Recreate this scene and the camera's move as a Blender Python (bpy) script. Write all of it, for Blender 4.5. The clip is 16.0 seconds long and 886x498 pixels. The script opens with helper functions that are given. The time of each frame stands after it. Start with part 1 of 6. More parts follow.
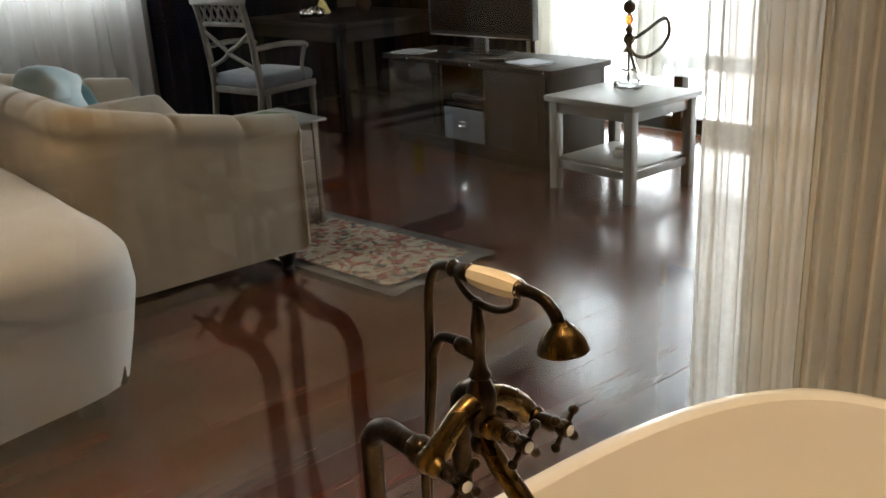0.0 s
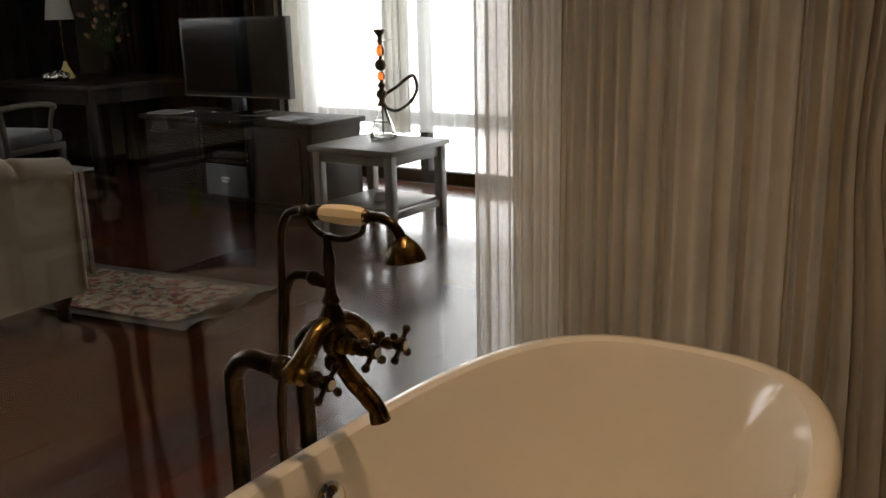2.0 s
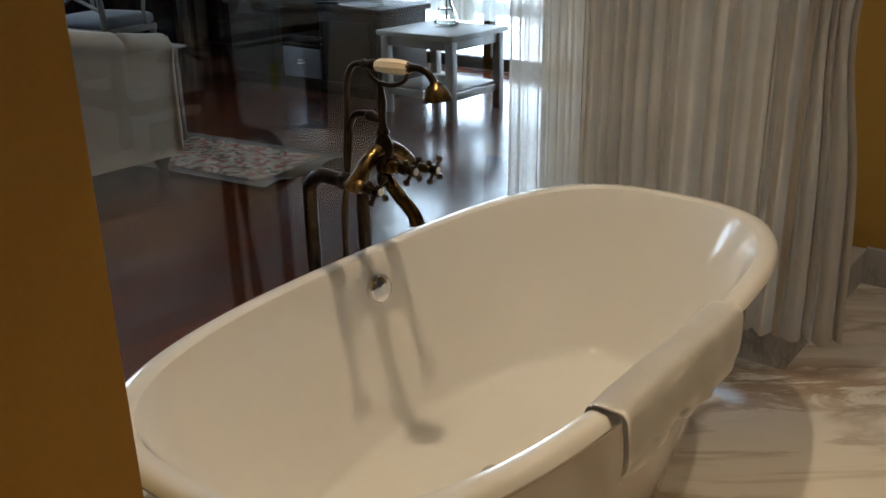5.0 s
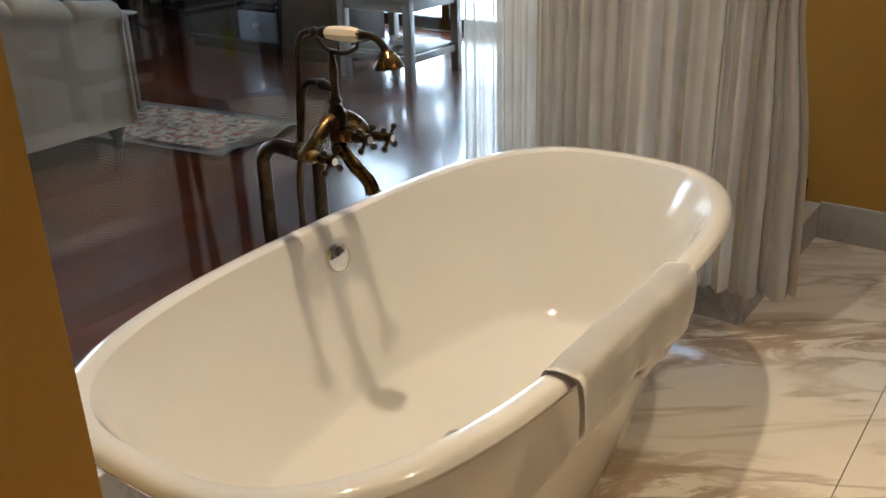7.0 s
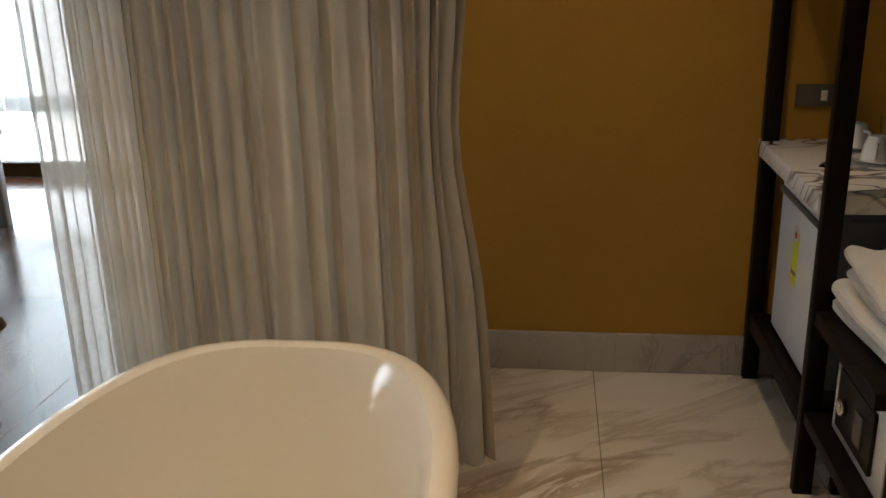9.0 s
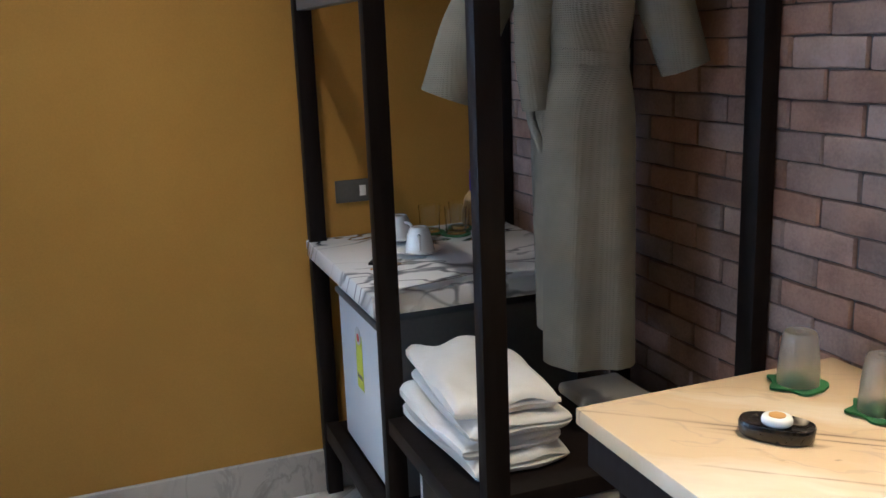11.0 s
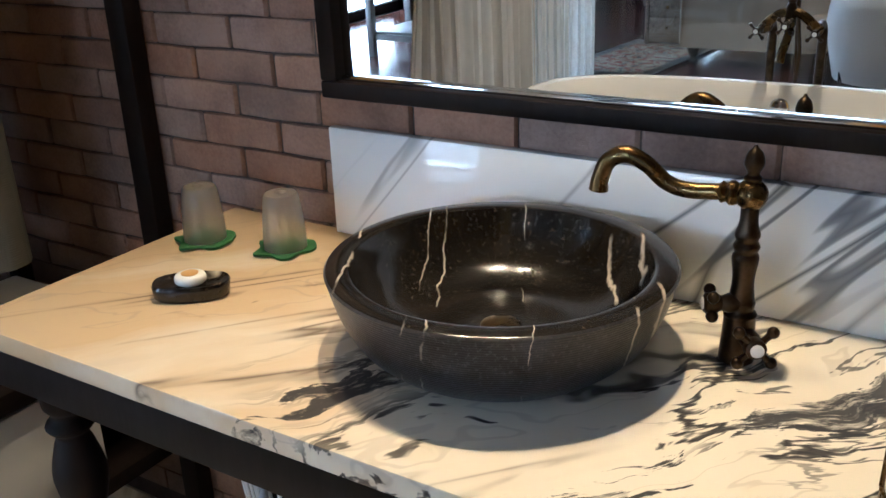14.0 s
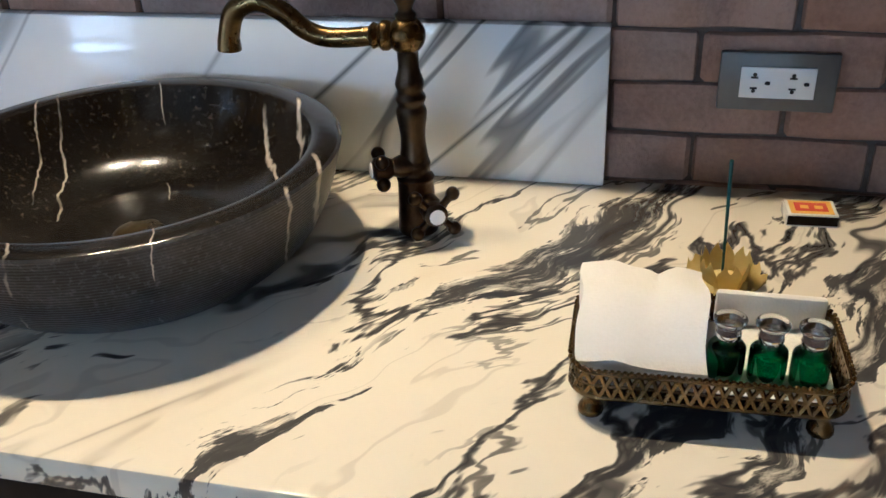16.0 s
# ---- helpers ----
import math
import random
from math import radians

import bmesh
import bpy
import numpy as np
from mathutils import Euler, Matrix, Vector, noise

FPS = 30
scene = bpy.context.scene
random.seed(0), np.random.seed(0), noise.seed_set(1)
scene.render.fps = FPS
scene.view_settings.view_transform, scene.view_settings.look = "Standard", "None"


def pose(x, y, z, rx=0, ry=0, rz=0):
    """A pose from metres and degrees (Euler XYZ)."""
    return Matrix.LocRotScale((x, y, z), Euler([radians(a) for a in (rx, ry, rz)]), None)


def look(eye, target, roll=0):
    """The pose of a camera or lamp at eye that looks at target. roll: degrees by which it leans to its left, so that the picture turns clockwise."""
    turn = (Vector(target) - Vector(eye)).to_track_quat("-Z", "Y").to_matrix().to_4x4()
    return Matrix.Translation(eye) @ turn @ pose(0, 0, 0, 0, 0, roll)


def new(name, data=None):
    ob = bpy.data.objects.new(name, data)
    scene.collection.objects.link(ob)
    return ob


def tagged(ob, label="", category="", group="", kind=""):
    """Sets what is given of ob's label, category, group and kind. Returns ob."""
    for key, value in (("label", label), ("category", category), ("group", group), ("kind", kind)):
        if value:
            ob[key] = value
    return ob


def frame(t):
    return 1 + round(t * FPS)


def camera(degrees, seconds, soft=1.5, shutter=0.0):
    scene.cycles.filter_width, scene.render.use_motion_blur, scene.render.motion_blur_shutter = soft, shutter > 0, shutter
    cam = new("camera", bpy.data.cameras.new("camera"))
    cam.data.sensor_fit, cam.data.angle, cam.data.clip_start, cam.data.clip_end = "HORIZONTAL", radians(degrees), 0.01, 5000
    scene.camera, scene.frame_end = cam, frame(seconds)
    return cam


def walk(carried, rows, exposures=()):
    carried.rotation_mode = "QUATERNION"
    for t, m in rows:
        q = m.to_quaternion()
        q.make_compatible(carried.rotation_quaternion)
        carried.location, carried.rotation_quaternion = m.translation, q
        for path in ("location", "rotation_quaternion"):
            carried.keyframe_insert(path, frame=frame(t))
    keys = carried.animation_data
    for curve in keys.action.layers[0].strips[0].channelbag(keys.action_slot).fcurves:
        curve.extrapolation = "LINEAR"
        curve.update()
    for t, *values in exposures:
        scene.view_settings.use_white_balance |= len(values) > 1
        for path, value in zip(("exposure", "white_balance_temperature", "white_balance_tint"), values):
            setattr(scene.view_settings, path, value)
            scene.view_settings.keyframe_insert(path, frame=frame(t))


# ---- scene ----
cam = camera(52.2, 16.0)
# seconds, x, y, z, yaw, pitch, roll
ROWS = [
    (0.0, -0.034, -0.034, 1.447, -40.04, -19.35, 2.83),
    (0.5, -0.104, -0.085, 1.386, -41.98, -14.27, 1.36),
    (1.0, -0.181, -0.129, 1.362, -44.72, -10.31, 0.59),
    (1.5, -0.283, -0.147, 1.351, -51.02, -12.18, 0.59),
    (2.0, -0.368, -0.137, 1.330, -56.51, -14.83, 1.35),
    (2.5, -0.412, -0.187, 1.317, -58.35, -14.06, 1.36),
    (3.0, -0.517, -0.294, 1.316, -55.83, -14.66, 1.26),
    (3.5, -0.617, -0.387, 1.314, -53.15, -16.59, 0.96),
    (4.0, -0.696, -0.443, 1.328, -52.11, -17.73, 1.05),
    (4.5, -0.729, -0.488, 1.342, -51.31, -19.91, 1.22),
    (7.0, -0.712, -0.515, 1.361, -54.28, -23.68, 1.47),
    (7.5, -0.629, -0.415, 1.388, -56.47, -21.04, 1.03),
    (8.0, -0.519, -0.283, 1.394, -62.62, -16.63, 0.67),
    (8.5, -0.426, -0.166, 1.396, -72.79, -16.57, 1.25),
    (9.0, -0.300, -0.085, 1.415, -83.25, -18.22, 1.37),
    (11.5, 0.038, -0.201, 1.396, -118.67, -12.98, 2.45),
    (12.0, 0.072, -0.193, 1.387, -127.96, -14.50, 2.34),
    (12.5, 0.073, -0.210, 1.375, -136.44, -15.97, 2.34),
    (13.0, 0.062, -0.232, 1.364, -142.44, -17.47, 2.04),
    (13.5, 0.053, -0.246, 1.354, -145.62, -19.45, 2.03),
    (14.0, 0.046, -0.266, 1.337, -148.41, -21.65, 1.87),
    (14.5, 0.043, -0.295, 1.318, -152.65, -24.47, 1.59),
    (15.0, 0.043, -0.336, 1.298, -156.53, -26.94, 1.67),
    (15.5, 0.043, -0.395, 1.270, -160.52, -28.26, 2.11),
    (16.0, 0.026, -0.453, 1.252, -166.59, -29.51, 2.47),
]
# seconds, stops, kelvin, tint
EXPOSURES = [(0.0, -0.3, 7300, 14), (0.5, -1.0, 7300, 15), (1.0, -1.15, 7300, 17), (1.5, -1.35, 7500, 20), (2.5, -1.38, 7800, 19), (3.0, -1.38, 7500, 17), (3.5, -0.85, 6900, 14), (4.5, -0.8, 5900, 9), (7.0, -0.1, 5600, 10), (7.5, -0.52, 5600, 9), (8.0, -0.9, 5700, 8), (8.5, -1.25, 6300, 10), (9.0, -0.8, 6600, 13), (11.5, 0.45, 4350, 8), (12.0, 0.2, 4450, 8), (12.5, 0.0, 5250, 10), (13.0, -0.03, 5000, 9), (14.0, 0.02, 4950, 9), (16.0, -0.05, 4800, 8)]
walk(cam, [(t, pose(x, y, z, 90 + pitch, roll, yaw)) for t, x, y, z, yaw, pitch, roll in ROWS], EXPOSURES)

# ---- world and lights ----
world = bpy.data.worlds.new("sky")
scene.world = world
world.use_nodes = True
sky = world.node_tree.nodes.new("ShaderNodeTexSky")
sky.sky_type, sky.sun_disc = "NISHITA", False
sky.sun_elevation, sky.sun_rotation = radians(64), radians(85)
world.node_tree.links.new(sky.outputs[0], world.node_tree.nodes["Background"].inputs[0])
world.node_tree.nodes["Background"].inputs[1].default_value = 0.12


def area_lamp(name, eye, target, width, height, watts, colour):
    data = bpy.data.lights.new(name, "AREA")
    data.shape, data.size, data.size_y, data.energy, data.color = "RECTANGLE", width, height, watts, colour
    ob = new(name, data)
    ob.matrix_world = look(eye, target)
    return ob


def spot_lamp(name, eye, target, watts, degrees, colour, radius=0.028, blend=0.92):
    data = bpy.data.lights.new(name, "SPOT")
    data.energy, data.spot_size, data.spot_blend, data.color, data.shadow_soft_size = watts, radians(degrees), blend, colour, radius
    ob = new(name, data)
    ob.matrix_world = look(eye, target)
    return ob


sun_data = bpy.data.lights.new("sun", "SUN")
sun_data.energy, sun_data.angle, sun_data.color = 5.0, radians(0.53), (1.0, 0.95, 0.88)
sun = new("sun", sun_data)
sun.matrix_world = look((20.0 * math.sin(radians(85)), 20.0 * math.cos(radians(85)), 20.0 * math.tan(radians(64))), (0, 0, 0))

DAY = (0.72, 0.88, 1.0)
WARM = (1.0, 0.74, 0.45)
area_lamp("window_daylight", (5.04, 2.98, 1.3), (0.0, 2.98, 1.0), 3.3, 2.28, 340, DAY)
area_lamp("far_window_daylight", (1.6, 7.02, 1.80), (1.6, 0.0, 1.2), 2.35, 1.25, 210, DAY)
AMBER_BEAM = (1.0, 0.68, 0.33)
# Fixtures out of view; the last two are added to light aisle wall and bed.
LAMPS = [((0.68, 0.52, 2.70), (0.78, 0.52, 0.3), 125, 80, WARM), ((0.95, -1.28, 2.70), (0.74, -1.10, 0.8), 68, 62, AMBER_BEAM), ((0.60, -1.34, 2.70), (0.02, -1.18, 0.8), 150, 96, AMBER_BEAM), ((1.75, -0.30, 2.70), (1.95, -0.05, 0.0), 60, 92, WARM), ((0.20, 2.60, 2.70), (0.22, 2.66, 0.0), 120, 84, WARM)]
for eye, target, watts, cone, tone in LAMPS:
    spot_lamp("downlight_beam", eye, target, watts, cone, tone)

# ---- materials ----


def nodes_of(name):
    m = bpy.data.materials.new(name)
    m.use_nodes = True
    nt = m.node_tree
    return m, nt, nt.nodes["Principled BSDF"]


def node(nt, kind, **inputs):
    n = nt.nodes.new(kind)
    for key, value in inputs.items():
        n.inputs[key.replace("_", " ")].default_value = value
    return n


def where(nt, scale=(1, 1, 1), turn=(0, 0, 0), local=False):
    mp = node(nt, "ShaderNodeMapping")
    mp.inputs["Rotation"].default_value = [radians(a) for a in turn]
    sc = node(nt, "ShaderNodeMapping")
    sc.inputs["Scale"].default_value = scale
    nt.links.new(mp.outputs[0], sc.inputs["Vector"])
    if local:
        nt.links.new(nt.nodes.new("ShaderNodeTexCoord").outputs["Object"], mp.inputs["Vector"])
    else:
        nt.links.new(nt.nodes.new("ShaderNodeNewGeometry").outputs["Position"], mp.inputs["Vector"])
    return sc.outputs[0]


def noise_at(nt, vec, scale, detail=4.0, rough=0.55, distort=0.0):
    n = node(nt, "ShaderNodeTexNoise", Scale=scale, Detail=detail, Roughness=rough, Distortion=distort)
    nt.links.new(vec, n.inputs["Vector"])
    return n.outputs["Fac"]


def ramp(nt, fac, stops):
    r = nt.nodes.new("ShaderNodeValToRGB")
    e = r.color_ramp.elements
    e[0].position, e[1].position = stops[0][0], stops[-1][0]
    e[0].color, e[1].color = (*stops[0][1], 1), (*stops[-1][1], 1)
    for pos, col in stops[1:-1]:
        e.new(pos).color = (*col, 1)
    nt.links.new(fac, r.inputs[0])
    return r.outputs[0]


def mixed(nt, fac, a, b, mode="MIX"):
    m = nt.nodes.new("ShaderNodeMix")
    m.data_type, m.blend_type = "RGBA", mode
    for sock, v in ((m.inputs[0], fac), (m.inputs[6], a), (m.inputs[7], b)):
        if isinstance(v, (int, float)):
            sock.default_value = v
        elif isinstance(v, tuple):
            sock.default_value = (*v, 1)
        else:
            nt.links.new(v, sock)
    return m.outputs[2]


def maths(nt, op, a, b=0.0):
    m = nt.nodes.new("ShaderNodeMath")
    m.operation = op
    for sock, v in zip(m.inputs, (a, b)):
        if isinstance(v, (int, float)):
            sock.default_value = v
        else:
            nt.links.new(v, sock)
    return m.outputs[0]


def bumped(nt, bsdf, height, strength=0.2, distance=0.002):
    b = node(nt, "ShaderNodeBump", Strength=strength, Distance=distance)
    nt.links.new(height, b.inputs["Height"])
    nt.links.new(b.outputs[0], bsdf.inputs["Normal"])


def surface(name, low, high, rough, metal=0.0, scale=6.0, fine=90.0, bump=0.15, depth=0.002, stretch=(1, 1, 1), spread=0.12, coat=0.0, local=False, sheen=0.0, vary=0.0):
    """Two-tone surface with stains at one scale, grain at another, and relief."""
    m, nt, b = nodes_of(name)
    vec = where(nt, stretch, local=local)
    big, small = noise_at(nt, vec, scale, 5), noise_at(nt, vec, fine, 3)
    fac = maths(nt, "ADD", maths(nt, "MULTIPLY", big, 0.7), maths(nt, "MULTIPLY", small, 0.3))
    col = ramp(nt, fac, [(0.36, low), (0.62, high)])
    if vary:
        rnd = nt.nodes.new("ShaderNodeObjectInfo").outputs["Random"]
        hsv = node(nt, "ShaderNodeHueSaturation")
        nt.links.new(maths(nt, "ADD", maths(nt, "MULTIPLY", rnd, vary), 1 - vary / 2), hsv.inputs["Value"])
        tone = maths(nt, "FRACT", maths(nt, "MULTIPLY", rnd, 7.31))
        nt.links.new(maths(nt, "ADD", maths(nt, "MULTIPLY", tone, vary * 1.2), 1 - vary * 0.6), hsv.inputs["Saturation"])
        nt.links.new(col, hsv.inputs["Color"])
        col = hsv.outputs[0]
    nt.links.new(col, b.inputs["Base Color"])
    nt.links.new(maths(nt, "ADD", maths(nt, "MULTIPLY", big, spread), rough - spread / 2), b.inputs["Roughness"])
    b.inputs["Metallic"].default_value = metal
    b.inputs["Coat Weight"].default_value = coat
    b.inputs["Coat Roughness"].default_value = 0.08
    b.inputs["Sheen Weight"].default_value = sheen
    if bump:
        bumped(nt, b, small, bump, depth)
    return m


def marble(name, base, vein, dark, turn, stretch, scale, width, rough=0.12, more=0.0, gain=1.0, broad=2.2, detail=6.0):
    """Polished stone with long veins: thin ridges of a stretched noise, cloudy patches beside them."""
    m, nt, b = nodes_of(name)
    vec = where(nt, stretch, turn)
    n1 = noise_at(nt, vec, scale, detail, 0.55, 0.1 * detail)
    ridge = maths(nt, "ABSOLUTE", maths(nt, "SUBTRACT", n1, 0.5))
    n2 = noise_at(nt, vec, scale * 1.7, detail + 2, 0.1 + 0.56 * min(1.0, 0.7 + detail / 20), 0.15 * detail)
    ridge2 = maths(nt, "ABSOLUTE", maths(nt, "SUBTRACT", n2, 0.52))
    patch = noise_at(nt, vec, scale * 0.55, 3)
    if more:
        sep = nt.nodes.new("ShaderNodeSeparateXYZ")
        nt.links.new(nt.nodes.new("ShaderNodeNewGeometry").outputs["Position"], sep.inputs[0])
        lean = maths(nt, "MULTIPLY", maths(nt, "SUBTRACT", 0.62, sep.outputs[0]), more)
        patch = maths(nt, "ADD", patch, lean)
    col = ramp(nt, noise_at(nt, where(nt), 3.0, 5), [(0.35, base), (0.7, tuple(c * 0.93 for c in base))])
    thin = ramp(nt, ridge, [(0.0, (gain,) * 3), (width, (0.0,) * 3)])
    wide = maths(nt, "MULTIPLY", ramp(nt, ridge2, [(0.0, (1.0,) * 3), (width * broad * 0.45, (0.85,) * 3), (width * broad, (0.0,) * 3)]), ramp(nt, patch, [(0.48, (0.0,) * 3), (0.56, (1.0,) * 3)]))
    col = mixed(nt, maths(nt, "MULTIPLY", thin, ramp(nt, patch, [(0.36, (0.12,) * 3), (0.6, (1.0,) * 3)])), col, vein)
    col = mixed(nt, wide, col, dark)
    nt.links.new(col, b.inputs["Base Color"])
    b.inputs["Roughness"].default_value = rough
    return m


def cloth(name, colour, pale, thin=0.0, weave=900.0, see=0.0):
    """Woven cloth; thin: share of light that goes through, see: share of open weave."""
    m, nt, b = nodes_of(name)
    vec = where(nt)
    big, fine = noise_at(nt, vec, 7, 4), noise_at(nt, vec, weave, 2)
    col = ramp(nt, maths(nt, "ADD", maths(nt, "MULTIPLY", big, 0.6), maths(nt, "MULTIPLY", fine, 0.4)), [(0.38, colour), (0.62, pale)])
    nt.links.new(col, b.inputs["Base Color"])
    b.inputs["Roughness"].default_value = 0.9
    b.inputs["Sheen Weight"].default_value = 0.25
    bumped(nt, b, fine, 0.25, 0.001)
    out = nt.nodes["Material Output"]
    last = b.outputs[0]
    if thin:
        tr = nt.nodes.new("ShaderNodeBsdfTranslucent")
        nt.links.new(col, tr.inputs[0])
        mx = nt.nodes.new("ShaderNodeMixShader")
        mx.inputs[0].default_value = thin
        nt.links.new(last, mx.inputs[1])
        nt.links.new(tr.outputs[0], mx.inputs[2])
        last = mx.outputs[0]
    if see:
        tp = nt.nodes.new("ShaderNodeBsdfTransparent")
        mx = nt.nodes.new("ShaderNodeMixShader")
        mx.inputs[0].default_value = see
        nt.links.new(last, mx.inputs[1])
        nt.links.new(tp.outputs[0], mx.inputs[2])
        last = mx.outputs[0]
    nt.links.new(last, out.inputs[0])
    return m


def clear(name, tint, rough=0.0, ior=1.45):
    m, nt, b = nodes_of(name)
    b.inputs["Base Color"].default_value = (*tint, 1)
    b.inputs["Roughness"].default_value = rough
    b.inputs["Transmission Weight"].default_value = 1.0
    b.inputs["IOR"].default_value = ior
    return m


def glow(name, colour, strength):
    m, nt, b = nodes_of(name)
    b.inputs["Base Color"].default_value = (*colour, 1)
    b.inputs["Emission Color"].default_value = (*colour, 1)
    b.inputs["Emission Strength"].default_value = strength
    return m


OCHRE = surface("ochre_paint", (0.43, 0.235, 0.03), (0.50, 0.28, 0.04), 0.62, scale=2.0, fine=160, bump=0.08)
PLASTER = surface("grey_plaster", (0.14, 0.125, 0.11), (0.19, 0.17, 0.15), 0.8, scale=2.0, fine=120)
# Ceiling never in view: dark tone put in to reduce bounced light.
CEIL = surface("low_bounce_ceiling", (0.22, 0.17, 0.12), (0.30, 0.24, 0.18), 0.85, scale=2.0)
TILE = marble("cream_marble", (0.80, 0.76, 0.70), (0.27, 0.20, 0.13), (0.42, 0.33, 0.25), (0, 0, 55), (0.45, 2.0, 1), 1.7, 0.034, 0.16, gain=0.95)
KERB = marble("grey_marble", (0.52, 0.50, 0.47), (0.3, 0.28, 0.26), (0.36, 0.34, 0.32), (0, 0, 20), (1, 2, 1), 2.0, 0.02, 0.2)
GROUT = surface("grout", (0.20, 0.18, 0.15), (0.28, 0.25, 0.21), 0.9)
SPLASH = marble("streaked_marble", (0.84, 0.855, 0.86), (0.16, 0.17, 0.19), (0.2, 0.21, 0.23), (0, -48, 0), (0.3, 1, 2.6), 3.3, 0.021, 0.08, broad=1.6, detail=0.4)
BRICK = surface("brick_clay", (0.20, 0.118, 0.085), (0.34, 0.215, 0.16), 0.74, scale=11, fine=150, bump=0.45, depth=0.003, vary=0.36)
MORTAR = surface("dark_mortar", (0.055, 0.043, 0.037), (0.11, 0.09, 0.078), 0.95, scale=20, fine=200, bump=0.5)
WENGE = surface("dark_stained_wood", (0.006, 0.0045, 0.004), (0.014, 0.010, 0.009), 0.5, scale=8, fine=60, stretch=(1, 1, 0.15))
CHESTWOOD = surface("dark_brown_wood", (0.006, 0.0038, 0.003), (0.014, 0.009, 0.0065), 0.5, scale=6, fine=60, stretch=(1, 0.2, 1))
PLANK = surface("red_brown_wood", (0.038, 0.011, 0.0065), (0.085, 0.026, 0.015), 0.21, scale=5, fine=50, stretch=(0.12, 1, 1), bump=0.05, spread=0.1, vary=0.45, coat=0.18)
PORCELAIN = surface("glazed_enamel", (0.78, 0.76, 0.71), (0.80, 0.78, 0.74), 0.08, scale=2, fine=30, bump=0.0, spread=0.02, coat=0.6)
BRONZE = surface("antique_bronze", (0.07, 0.043, 0.019), (0.20, 0.132, 0.052), 0.27, 1.0, scale=22, fine=160, bump=0.08)
IRON = surface("blackened_bronze", (0.03, 0.021, 0.014), (0.08, 0.055, 0.035), 0.32, 1.0, scale=22, fine=160, bump=0.1)
CHROME = surface("chrome", (0.75, 0.75, 0.76), (0.82, 0.82, 0.83), 0.08, 1.0, bump=0.0, spread=0.04)
IVORY = surface("ivory_ceramic", (0.80, 0.70, 0.52), (0.84, 0.75, 0.58), 0.18, bump=0.0, spread=0.04, coat=0.3)
WHITE = surface("white_enamel", (0.74, 0.75, 0.75), (0.76, 0.77, 0.77), 0.3, bump=0.0, spread=0.02)
CUPWHITE = surface("white_china", (0.78, 0.78, 0.77), (0.82, 0.82, 0.81), 0.12, bump=0.0)
DARK = surface("black_plastic", (0.008, 0.008, 0.009), (0.014, 0.014, 0.015), 0.35, bump=0.05)
SCREEN = surface("screen_glass", (0.006, 0.006, 0.007), (0.008, 0.008, 0.009), 0.08, bump=0.0, spread=0.02)
CREAM = cloth("cream_drape", (0.63, 0.55, 0.44), (0.71, 0.63, 0.51), 0.2)
DRAPE = cloth("beige_drape", (0.52, 0.455, 0.36), (0.60, 0.53, 0.43), 0.08)
SHEER = cloth("white_sheer", (0.80, 0.80, 0.78), (0.86, 0.86, 0.84), 0.35, see=0.42)
GATHER = cloth("cream_gathers", (0.62, 0.60, 0.54), (0.72, 0.70, 0.64), 0.3, see=0.06)
VOILE = cloth("white_voile", (0.66, 0.66, 0.62), (0.76, 0.75, 0.70), 0.13, see=0.02)
LACE = cloth("patterned_sheer", (0.70, 0.69, 0.64), (0.82, 0.82, 0.78), 0.5, weave=60, see=0.24)
NAVY = cloth("navy_drape", (0.010, 0.013, 0.028), (0.018, 0.023, 0.045))
BLACKOUT = cloth("charcoal_drape", (0.016, 0.015, 0.017), (0.03, 0.028, 0.03))
TERRY = surface("white_terry", (0.82, 0.80, 0.76), (0.88, 0.86, 0.83), 0.95, scale=12, fine=420, bump=0.25, depth=0.002, sheen=0.4)
LINEN = cloth("white_linen", (0.76, 0.74, 0.72), (0.83, 0.81, 0.79))
UPHOLSTERY = cloth("oatmeal_upholstery", (0.30, 0.25, 0.19), (0.38, 0.325, 0.255))
TEAL = cloth("teal_cloth", (0.03, 0.13, 0.17), (0.06, 0.2, 0.25))
SKYBLUE = cloth("pale_blue_cloth", (0.38, 0.56, 0.64), (0.68, 0.76, 0.80))
SEATCLOTH = cloth("grey_blue_cloth", (0.09, 0.10, 0.12), (0.14, 0.15, 0.175))
PALEWOOD = surface("pale_grey_paint", (0.15, 0.142, 0.13), (0.21, 0.20, 0.185), 0.4, scale=10, fine=80)
CHAIRPAINT = surface("washed_wood", (0.10, 0.09, 0.08), (0.16, 0.147, 0.13), 0.55, scale=14, fine=80)
CARVED = surface("carved_wood", (0.11, 0.075, 0.05), (0.24, 0.18, 0.13), 0.55, scale=40, fine=120, bump=0.8, depth=0.006)
GLASS = clear("clear_glass", (0.97, 0.99, 0.98))
THINGLASS = clear("drinking_glass", (0.97, 0.98, 0.97), 0.42)
GREENGLASS = clear("green_bottle_glass", (0.004, 0.06, 0.025), 0.02)
PLASTICCLEAR = clear("clear_plastic", (0.92, 0.94, 0.94), 0.08)
AMBER = clear("amber_glass", (0.75, 0.16, 0.03), 0.05)
LEAF = surface("green_felt", (0.015, 0.075, 0.02), (0.03, 0.13, 0.035), 0.85, scale=30, fine=300, bump=0.4)
FOLIAGE = surface("leaf_green", (0.03, 0.07, 0.02), (0.06, 0.12, 0.035), 0.6, scale=20)
PETAL = surface("dull_petals", (0.35, 0.2, 0.1), (0.5, 0.33, 0.2), 0.7, scale=30)
LOTUS = surface("ochre_ceramic", (0.68, 0.55, 0.20), (0.80, 0.68, 0.32), 0.22, scale=20, bump=0.05)
